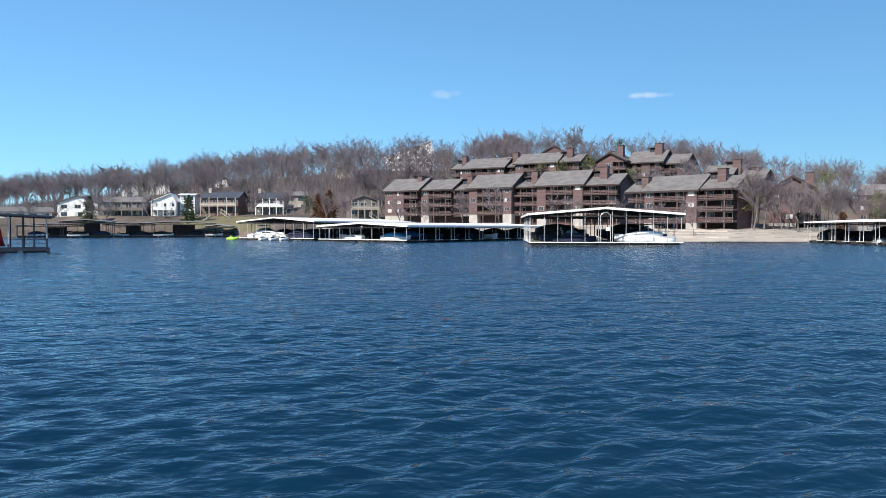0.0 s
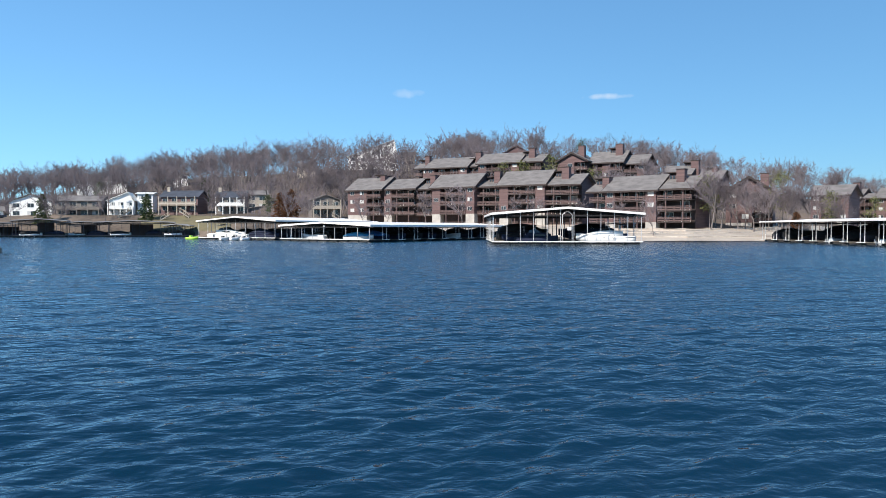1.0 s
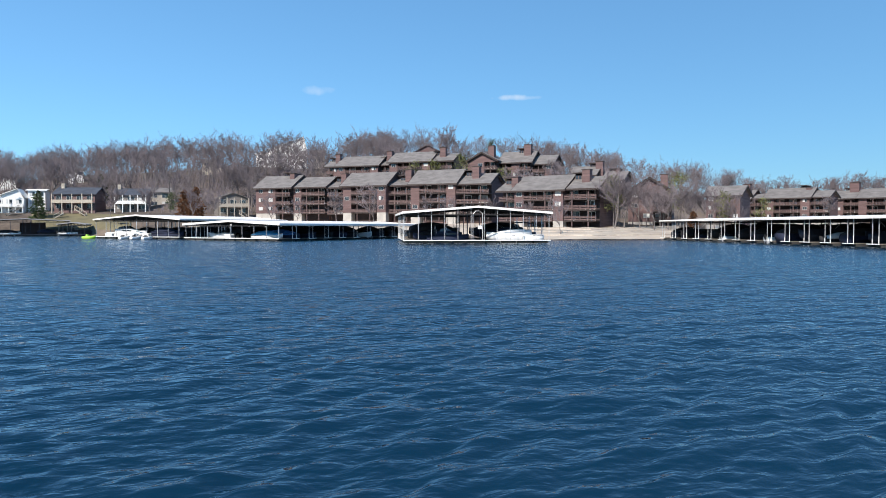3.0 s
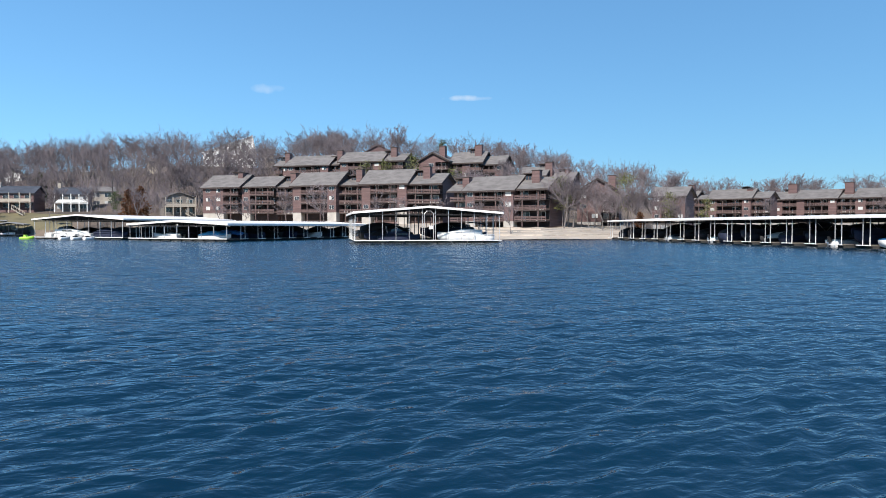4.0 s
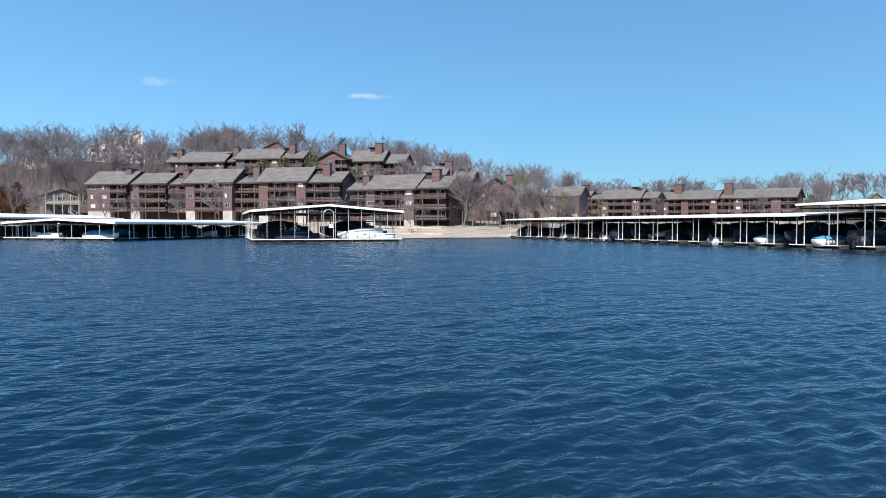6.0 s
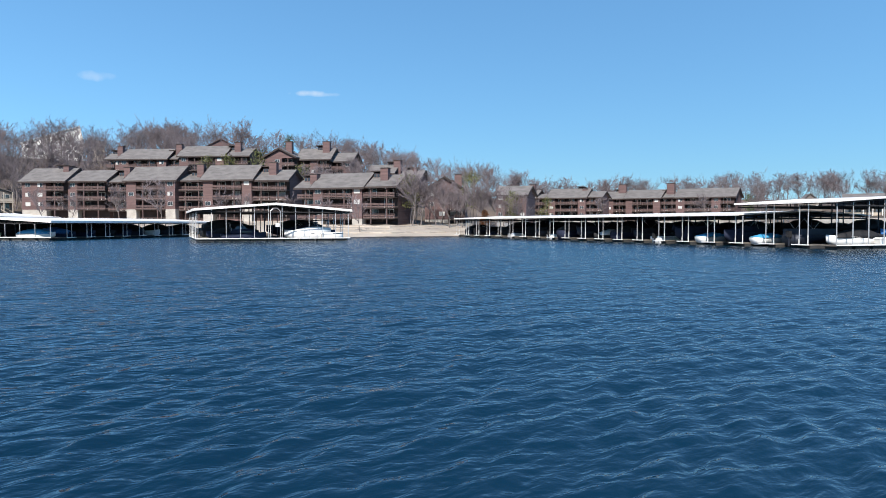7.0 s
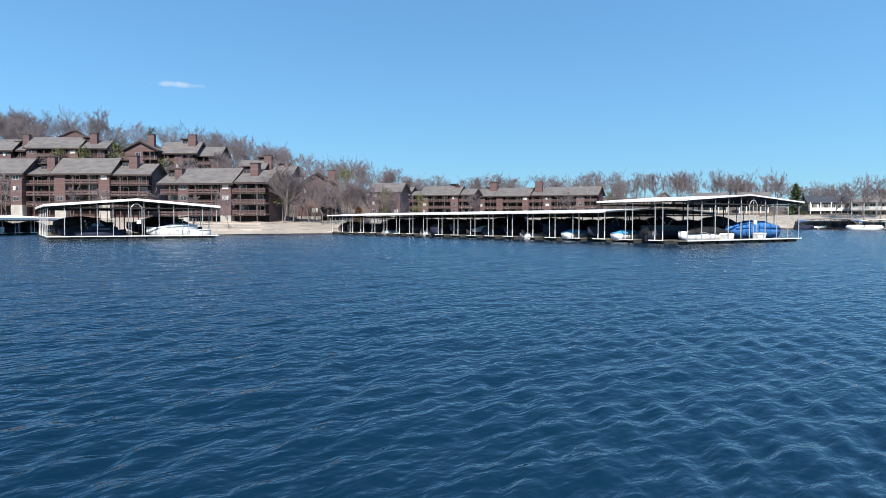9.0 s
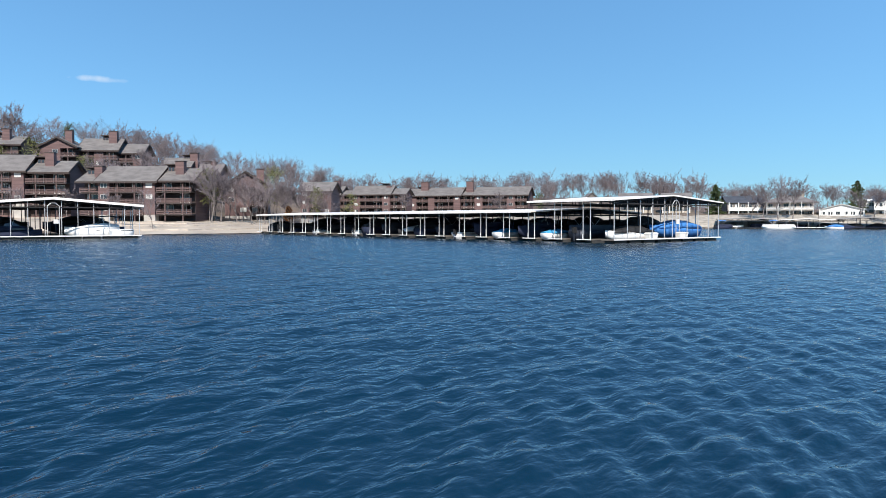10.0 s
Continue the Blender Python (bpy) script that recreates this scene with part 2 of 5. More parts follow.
# ---- ground ----
# Along the shore: bearing, distance of the waterline, distance and height of the bench with the buildings, distance and height of the ridge.
SHORE = np.array([
    (-180, 900, 950, 5, 1200, 20), (-100, 700, 740, 5, 900, 20), (-60, 330, 350, 6, 470, 18), (-31, 257, 285, 6, 420, 12), (-24, 250, 268, 6.5, 400, 19),
    (-16, 235, 262, 7, 380, 26), (-10, 192, 236, 6, 360, 28), (-6, 180, 238, 4.4, 340, 29), (0, 172, 234, 4, 330, 28), (5, 168, 226, 4, 330, 31),
    (12, 152, 206, 3.6, 320, 31), (17, 148, 184, 2.6, 310, 26), (21, 150, 172, 2.4, 300, 21), (25, 156, 186, 2.7, 300, 16), (29, 166, 206, 3.2, 300, 13),
    (31, 172, 230, 3.4, 330, 12), (33, 178, 300, 4.2, 370, 12), (40, 205, 324, 4.4, 375, 13), (47, 238, 316, 4.6, 370, 14), (50, 248, 290, 5.0, 360, 13), (55, 262, 285, 5, 350, 11), (60, 266, 285, 5, 350, 8),
    (65, 266, 285, 5, 340, 7), (75, 270, 290, 5, 380, 9), (110, 420, 450, 5, 700, 15), (180, 900, 950, 5, 1200, 20)], float)


def shore_at(az):
    return [np.interp(az, SHORE[:, 0], SHORE[:, k]) for k in range(1, 6)]


def ground_z(x, y):
    az = math.degrees(math.atan2(x, y))
    d = math.hypot(x, y)
    rs, d1, z1, d2, z2 = shore_at(az)
    z = np.interp(d, [0, rs - 12, rs, rs + 0.35 * (d1 - rs), d1, d1 + 12, d2, d2 + 250, 4000], [-4, -1.4, 0.12, 0.5 * z1, z1, z1 + 0.8, z2, z2 - 4, z2 - 4])
    return float(z)


def ground():
    az = np.concatenate([np.linspace(-180, -42, 40)[:-1], np.linspace(-42, 82, 260), np.linspace(82, 180, 30)[1:]])
    steps = np.concatenate([np.linspace(0, 1, 9), 1 + np.linspace(0, 1, 46)[1:], 2 + np.linspace(0, 1, 12)[1:] ** 2])
    verts, faces = [], []
    for a in az:
        rs, d1, z1, d2, z2 = shore_at(a)
        for s in steps:
            d = s * (rs - 12) if s <= 1 else rs - 12 + (s - 1) * (d2 - rs + 12) if s <= 2 else d2 + (s - 2) * (4200 - d2)
            x, y = d * math.sin(radians(a)), d * math.cos(radians(a))
            z = ground_z(x, y)
            if d > rs + 4:
                z += 0.5 * noise.fractal((x * 0.05, y * 0.05, 0), 1.0, 2.0, 3) * min(1, (d - rs) / 60)
            verts.append((x, y, z))
    n = len(steps)
    for i in range(len(az) - 1):
        for j in range(n - 1):
            faces.append((i * n + j, (i + 1) * n + j, (i + 1) * n + j + 1, i * n + j + 1))
    g = Geo().add(verts, faces)
    return tagged(new("ground", g.mesh("ground", "ground", True)), "wooded hillside and lake bed covered in brown leaf litter", "ground", kind="structure")


ground()


def strip(name, az0, az1, v0, v1, mat, label, category, lift=0.08, terraces=(), smooth=True):
    """A sheet laid on the shore between two bearings; v runs from the waterline (0) to the bench (1)."""
    na, nv = 60, 30
    verts, faces = [], []
    for i in range(na + 1):
        a = az0 + (az1 - az0) * i / na
        rs, d1, z1, d2, z2 = shore_at(a)
        for j in range(nv + 1):
            v = v0 + (v1 - v0) * j / nv
            edge = 0.06 * math.sin(i * 0.7) * (1 if j == nv else 0)
            d = rs + (v + edge) * (d1 - rs)
            x, y = d * math.sin(radians(a)), d * math.cos(radians(a))
            z = ground_z(x, y) + lift
            for t0, t1, hh in terraces:
                if t0 <= v < t1:
                    z = max(z, hh + 0.1 * math.sin(a * 3))
            if i in (0, na) or (j in (0, nv) and not terraces):
                z -= 0.5
            verts.append((x, y, z + 0.06 * noise.noise((x * 0.5, y * 0.5, 3))))
    n = nv + 1
    for i in range(na):
        for j in range(nv):
            faces.append((i * n + j, (i + 1) * n + j, (i + 1) * n + j + 1, i * n + j + 1))
    return tagged(new(name, Geo().add(verts, faces).mesh(name, mat, True)), label, category, kind="structure")


strip("beach", 14.5, 27.5, -0.05, 0.9, "sand", "pale gravel beach with low ledges at the water", "beach", 0.14, ((0.2, 0.4, 0.75), (0.4, 0.65, 1.25), (0.65, 0.9, 1.9)))
strip("bank", -9.5, 15.0, 0.1, 0.98, "sand", "pale bare bank between the docks and the buildings", "ground", 0.12)
strip("lawn", -19.4, -13.0, 0.15, 0.95, "lawn", "dry yellow green winter lawn on the bank", "lawn", 0.12)
strip("bank", 28.5, 75.0, 0.0, 0.92, "stone", "pale stony bank along the far shore", "ground", 0.1)


def ledge(az0, az1, v, h, label):
    """A low stepped retaining wall that follows the beach, of separate stone blocks."""
    top = thing("retaining_wall", pose(0, 0, 0), label, "wall", "beach ledges")
    n = int((az1 - az0) / 0.75)
    for i in range(n):
        a0, a1 = az0 + (az1 - az0) * i / n, az0 + (az1 - az0) * (i + 1) / n
        p = []
        for a in (a0 + 0.002, a1 - 0.002):
            rs, d1, z1, d2, z2 = shore_at(a)
            d = rs + v * (d1 - rs) + 0.25 * math.sin(a * 2.3)
            p.append((d * math.sin(radians(a)), d * math.cos(radians(a))))
        z = ground_z(*p[0])
        (xa, ya), (xb, yb) = p
        k = 0.7 / math.hypot(xa, ya)
        part("stone_block", Geo().slab((xa, ya, z - 0.3), (xb, yb, z - 0.3), (xb + xb * k, yb + yb * k, z - 0.3), (xa + xa * k, ya + ya * k, z - 0.3), (0, 0, h + 0.3 + 0.04 * math.sin(i * 1.9))), "ledge", top)


M["ledge"] = material("pale_ledge_stone", (0.43, 0.375, 0.32), 0.9, scale=0.5, vary=0.25, fine=3, piece=0.06)
ledge(15.0, 27.2, 0.14, 0.42, "low pale stone ledge along the beach")
ledge(15.2, 27.0, 0.38, 0.36, "low pale stone ledge along the beach")
ledge(15.4, 26.6, 0.63, 0.40, "low pale stone ledge along the beach")


# ---- condominium buildings ----
WINDOW = {}


def shared(key, make):
    if key not in WINDOW:
        WINDOW[key] = make()
    return WINDOW[key]


def add_window(parent, x, y, z, w, h, lit):
    """A two-light window, set 3 cm proud of the wall at y, facing -y."""
    fr = shared(("wf", w, h), lambda: Geo().box(-w / 2, -0.06, 0, -w / 2 + 0.05, 0, h).box(w / 2 - 0.05, -0.06, 0, w / 2, 0, h)
                .box(-w / 2, -0.06, 0, w / 2, 0, 0.05).box(-w / 2, -0.06, h - 0.05, w / 2, 0, h).box(-0.03, -0.055, 0.05, 0.03, 0, h - 0.05).mesh("window", "curtain"))
    pn = shared(("wp", w, h, lit), lambda: box(-w / 2 + 0.05, -0.03, 0.05, -0.03, -0.01, h - 0.05).mesh("pane", "curtain" if lit else "glass"))
    pn2 = shared(("wp2", w, h, lit), lambda: box(0.03, -0.03, 0.05, w / 2 - 0.05, -0.01, h - 0.05).mesh("pane", "curtain" if lit and lit < 2 else "glass"))
    win = part("window", fr, "white", parent, at=(x, y, z))
    part("pane", pn, "", win)
    part("pane", pn2, "", win)


def add_balcony(parent, x0, x1, z, depth, door, rng):
    """A recessed balcony of one storey between x0 and x1: slab, board railing, glazed door in the back wall."""
    w = x1 - x0
    slab = part("balcony", shared(("bs", round(w, 2), depth), lambda: Geo().box(0, -0.35, -0.26, w, depth, 0.0).mesh("balcony", "trim")), "", parent, at=(x0, 0, z))
    g = shared(("br", round(w, 2)), lambda: Geo().box(0, -0.33, 0.86, w, -0.21, 1.02).box(0, -0.31, 0.50, w, -0.24, 0.74).box(0, -0.31, 0.10, w, -0.24, 0.34)
               .box(0.02, -0.34, 0, 0.14, -0.2, 1.0).box(w - 0.14, -0.34, 0, w - 0.02, -0.2, 1.0).box(w / 2 - 0.06, -0.34, 0, w / 2 + 0.06, -0.2, 1.0).mesh("railing", "rail"))
    part("railing", g, "", slab)
    if door:
        dw = min(2.6, w * 0.55)
        ox = rng.uniform(0.15, 0.45) * (w - dw)
        fr = shared(("df", round(dw, 2)), lambda: Geo().box(0, -0.05, 0, 0.12, 0, 2.1).box(dw - 0.12, -0.05, 0, dw, 0, 2.1).box(0, -0.05, 2.0, dw, 0, 2.12).box(dw / 2 - 0.06, -0.05, 0, dw / 2 + 0.06, 0, 2.1).mesh("glass_door", "white"))
        lit = rng.choice([0, 1, 1, 2, 2])
        dr = part("glass_door", fr, "white", slab, "white framed sliding glass door", at=(ox, depth - 0.02, 0.02))
        for k in range(2):
            part("pane", shared(("dp", round(dw, 2), k, lit > k), lambda: box(0.12 + k * (dw / 2 - 0.06), -0.03, 0.05, dw / 2 - 0.06 + k * (dw / 2 - 0.06), -0.01, 2.0).mesh("pane", "curtain" if lit > k else "glass")), "", dr)


def condo(name, x, y, z, heading, segs, label, group, seed, FH=2.72):
    """A building of joined units. Local x runs along the lake front, y into the hill. Each unit: start, width, offset of its front, height of
    its base, storeys above the base floor, base floor height, bays (W wall, B balcony), roof rise, depth, chimney (along, in, height above eave)."""
    rng = random.Random(seed)
    top = thing(name, pose(x, y, z, 0, 0, heading), label, "building", group)
    for s in segs:
        x0, w, off, zb, fl, bh, bays, rise, dep, chim = s
        unit = part("wall", Geo().box(0.03, 2.0, -6, w - 0.03, dep, bh + fl * FH), "siding", top, at=(x0, off, zb))
        bw = w / sum(1.5 if c == "B" else 1.0 for c in bays)
        px = 0.0
        for c in bays:
            cw = bw * (1.5 if c == "B" else 1.0)
            if c == "W":
                part("front_wall", box(px, 0, bh, px + cw, 1.995, bh + fl * FH), "siding", unit)
                part("foundation_wall", box(px, 0.06, -5, px + cw, 1.995, bh - 0.004), "concrete", unit, "pale concrete ground floor wall")
                for k in range(fl):
                    if rng.random() < 0.8:
                        add_window(unit, px + cw / 2, 0, bh + k * FH + 0.95, min(1.5, cw * 0.6), 1.05, rng.choice([0, 1, 1, 2]))
            else:
                for k in range(fl):
                    add_balcony(unit, px + 0.02, px + cw - 0.02, bh + k * FH + 0.02, 1.98, rng.random() < 0.9, rng)
                part("header_beam", box(px, -0.1, bh + fl * FH - 0.4, px + cw, 1.995, bh + fl * FH), "siding", unit)
                # thin back sheet over the siding, with the balcony's shade in its colour
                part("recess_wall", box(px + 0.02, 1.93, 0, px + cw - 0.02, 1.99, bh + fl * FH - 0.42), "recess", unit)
                part("post", shared(("bp", bh, fl, FH), lambda: box(-0.13, -0.3, 0, 0.13, 0.0, bh + fl * FH - 0.4).mesh("post", "rail")), "", unit, at=(px + cw / 2, 0, 0))
            px += cw
        ez, ov = bh + fl * FH, 0.7
        if rise and rise < 0:
            hi, t = -rise, 0.28
            rf = part("roof", Geo().slab((-ov, -ov, ez - 0.3), (-ov, dep + ov, ez - 0.3), (w / 2, dep + ov, ez + hi), (w / 2, -ov, ez + hi), (0, 0, t))
                      .slab((w / 2 + 0.004, -ov, ez + hi), (w / 2 + 0.004, dep + ov, ez + hi), (w + ov, dep + ov, ez - 0.3), (w + ov, -ov, ez - 0.3), (0, 0, t)), "shingle", unit, "weathered grey shingle gable roof")
            part("gable", Geo().prism([(0.02, ez - 0.02), (w - 0.02, ez - 0.02), (w / 2, ez + hi - 0.1)], 0.02, dep - 0.02), "siding", unit)
            bg = Geo()
            bg.slab((-ov, -ov - 0.1, ez - 0.5), (-ov, -ov - 0.004, ez - 0.5), (w / 2, -ov - 0.004, ez + hi - 0.2), (w / 2, -ov - 0.1, ez + hi - 0.2), (0, 0, 0.52))
            bg.slab((w / 2, -ov - 0.1, ez + hi - 0.2), (w / 2, -ov - 0.004, ez + hi - 0.2), (w + ov, -ov - 0.004, ez - 0.5), (w + ov, -ov - 0.1, ez - 0.5), (0, 0, 0.52))
            part("bargeboard", bg, "trim", rf)
        elif rise:
            mid, t = dep * 0.48, 0.28
            roof = Geo()
            sl = rise / mid
            roof.slab((-ov, -ov, ez - ov * sl), (w + ov, -ov, ez - ov * sl), (w + ov, mid, ez + rise), (-ov, mid, ez + rise), (0, 0, t))
            sl2 = rise / (dep - mid)
            roof.slab((-ov, mid + 0.004, ez + rise), (w + ov, mid + 0.004, ez + rise), (w + ov, dep + ov, ez - ov * sl2), (-ov, dep + ov, ez - ov * sl2), (0, 0, t))
            rf = part("roof", roof, "shingle", unit, "weathered grey shingle gable roof")
            part("gable", Geo().prism_x([(0, ez - 0.02), (dep, ez - 0.02), (mid, ez + rise - 0.02)], 0.05, w - 0.05), "siding", unit)
            bg = Geo()
            for xx in (-ov - 0.12, w + ov + 0.004):
                bg.slab((xx, -ov, ez - ov * sl - 0.2), (xx + 0.116, -ov, ez - ov * sl - 0.2), (xx + 0.116, mid, ez + rise - 0.2), (xx, mid, ez + rise - 0.2), (0, 0, 0.52))
                bg.slab((xx, mid + 0.004, ez + rise - 0.2), (xx + 0.116, mid + 0.004, ez + rise - 0.2), (xx + 0.116, dep + ov, ez - ov * sl2 - 0.2), (xx, dep + ov, ez - ov * sl2 - 0.2), (0, 0, 0.52))
            bg.box(-ov, -ov - 0.1, ez - ov * sl - 0.14, w + ov, -ov - 0.004, ez - ov * sl + 0.26)
            part("bargeboard", bg, "trim", rf)
        if chim:
            for cx, cy, ch, cw in chim:
                ck = part("chimney", box(cx - cw / 2, cy - 0.8, ez - 1.0, cx + cw / 2, cy + 0.8, ez + ch), "siding", unit, "boxed chimney in brown siding")
                part("cap", box(cx - cw / 2 - 0.12, cy - 0.92, ez + ch + 0.004, cx + cw / 2 + 0.12, cy + 0.92, ez + ch + 0.18), "trim", ck)
                # raised window box beside the chimney, under a tilted dark roof
                x0, x1, y0, y1, zt = cx - 3.4, cx - cw / 2 - 0.05, cy + 0.9, cy + 5.0, ez + max(rise, 1.6) + 0.6
                cs = part("clerestory", box(x0, y0, ez - 0.4, x1, y1, zt), "siding", unit)
                part("roof", Geo().slab((x0 - 0.4, y0 - 0.7, zt + 0.35), (x1 + 0.02, y0 - 0.7, zt + 0.35), (x1 + 0.02, y1 + 0.3, zt + 0.004), (x0 - 0.4, y1 + 0.3, zt + 0.004), (0, 0, 0.22)), "trim", cs)
                for k in range(3):
                    part("pane", shared(("cp", round(x1 - x0, 2)), lambda: box(0, -0.05, 0, (x1 - x0) / 3 - 0.25, -0.004, 0.75).mesh("pane", "glass")), "", cs, at=(x0 + 0.12 + k * (x1 - x0) / 3, y0, zt - 0.95))
    return top


BROWN = "dark brown timber sided condominium block with balconies and grey shingle roofs"
# front row on the shore bench
condo("condominium", -18.1, 235.3, 4.0, -34.8, [
    (0.2, 13.0, -0.6, 0, 3, 2.6, "WWB", 3.6, 12, ((10.8, 4.6, 4.2, 1.7),)),
    (13.4, 11.4, 0.6, 0, 3, 2.6, "WBB", 2.9, 11, ()),
    (25.0, 6.1, 1.6, -0.3, 3, 2.6, "B", 2.2, 10, ((4.5, 2.4, 3.9, 1.8),)),
    (31.3, 14.2, 0.0, 0, 3, 2.6, "WBBW", 3.7, 12, ()),
    (45.7, 7.7, 1.8, -0.2, 3, 2.6, "BB", 1.8, 10, ((5.2, 2.6, 4.3, 1.9),)),
    (53.5, 13.6, 0.0, 0, 3, 2.6, "WBBW", 3.8, 12, ()),
    (67.2, 9.4, 0.7, -0.3, 3, 2.6, "BB", 2.7, 11, ((4.6, 3.0, 4.6, 2.0),)),
], BROWN, "condominium blocks", 3, 2.62)
condo("condominium", 44.0, 178.7, 2.5, -44.0, [
    (0.0, 4.8, 1.2, 0, 3, 1.4, "B", 2.2, 10, ((3.6, 2.2, 3.3, 1.8),)),
    (4.9, 12.9, 0.0, 0, 3, 1.4, "WBBW", 3.4, 12, ()),
    (17.9, 8.1, 0.6, 0.1, 3, 1.4, "BB", 2.7, 11, ((4.4, 3.0, 4.3, 1.9),)),
], BROWN, "condominium blocks", 5, 2.5)
# upper row on the hill
condo("condominium", 4.2, 265.0, 15.2, -30.3, [
    (-1.2, 4.6, 0.8, 0, 3, 0.4, "BW", 2.2, 10, ((3.4, 3.0, 4.4, 1.8),)),
    (3.5, 15.8, 0.0, 0, 3, 0.4, "WBBW", 3.4, 12, ()),
    (19.4, 4.2, 1.4, 0, 3, 0.4, "B", 2.0, 10, ((2.8, 2.6, 4.8, 1.9),)),
    (23.7, 14.8, 0.0, 0.8, 3, 0.4, "WBBW", 3.4, 12, ()),
    (38.6, 7.6, 0.8, 0.8, 3, 0.4, "BB", 2.5, 11, ((3.4, 3.0, 4.5, 2.0),)),
], BROWN, "condominium blocks", 7)
condo("condominium", 49.3, 238.0, 15.2, -35.0, [
    (0.0, 10.0, -1.0, 0, 3, 0.4, "WWB", -2.6, 12, ((7.2, 3.0, 4.9, 2.0),)),
    (10.1, 10.4, 1.6, -0.5, 3, 0.4, "BWB", 3.5, 11, ((8.4, 3.6, 5.6, 2.3),)),
    (20.6, 6.6, 3.2, -1.2, 3, 0.4, "BW", 2.8, 10, ()),
], BROWN, "condominium blocks", 9)
# gabled blocks half hidden by trees beyond the beach
X1, Y1 = 190 * math.sin(radians(23.7)), 190 * math.cos(radians(23.7))
condo("condominium", X1, Y1, 2.6, -30.0, [
    (0.0, 10.2, 0.0, 0, 3, 1.2, "WWB", -3.2, 13, ((8.2, 5.0, 4.2, 1.8),)),
], BROWN, "condominium blocks", 15, 2.5)
X2, Y2 = 236 * math.sin(radians(19.33)), 236 * math.cos(radians(19.33))
condo("condominium", X2, Y2, 10.4, -38.0, [
    (0.0, 8.2, 0.0, 0, 3, 0.4, "WB", 2.8, 11, ((8.6, 4.0, 4.2, 2.3),)),
    (8.3, 8.2, 1.2, -1.6, 3, 0.4, "BWB", 2.6, 11, ((5.6, 5.0, 3.4, 1.6),)),
], BROWN, "condominium blocks", 17, 2.6)
X3, Y3 = 232 * math.sin(radians(29.2)), 232 * math.cos(radians(29.2))
condo("condominium", X3, Y3, 3.2, -46.0, [
    (0.0, 9.6, 0.0, 0, 3, 1.0, "WBW", 2.7, 11, ()),
], BROWN, "condominium blocks", 19, 2.5)
# far buildings behind the long dock
condo("condominium", 152.0, 270.2, 3.6, -54.4, [
    (0.0, 16.0, 0.5, 0, 3, 1.4, "WBBW", 3.3, 12, ((14.0, 3.0, 5.6, 2.2),)),
    (16.1, 5.6, 1.4, 0, 3, 1.4, "BB", 1.6, 10, ()),
    (21.8, 15.7, 0.0, 0, 3, 1.4, "WBBW", 3.4, 12, ((14.0, 5.0, 3.4, 2.0),)),
    (37.6, 6.0, 1.0, 0, 3, 1.4, "BB", 2.2, 10, ()),
], BROWN, "condominium blocks", 11)
condo("condominium", 191.1, 250.4, 3.6, -58.6, [
    (0.0, 9.0, 0.8, 0, 3, 1.4, "WB", 2.8, 11, ((6.0, 4.5, 5.8, 3.2),)),
    (9.1, 14.0, 0.0, 0, 3, 1.4, "WBBW", 3.2, 12, ()),
    (23.2, 6.0, 1.0, 0, 3, 1.4, "BB", 2.0, 11, ((3.0, 3.5, 5.6, 3.0),)),
    (29.3, 22.0, 0.3, 0, 3, 1.4, "WBBWB", 3.2, 12, ()),
], BROWN, "condominium blocks", 13)


# ---- docks ----
M["greymetal"] = material("grey_metal_roof", (0.26, 0.25, 0.25), 0.6, scale=0.3, vary=0.25)


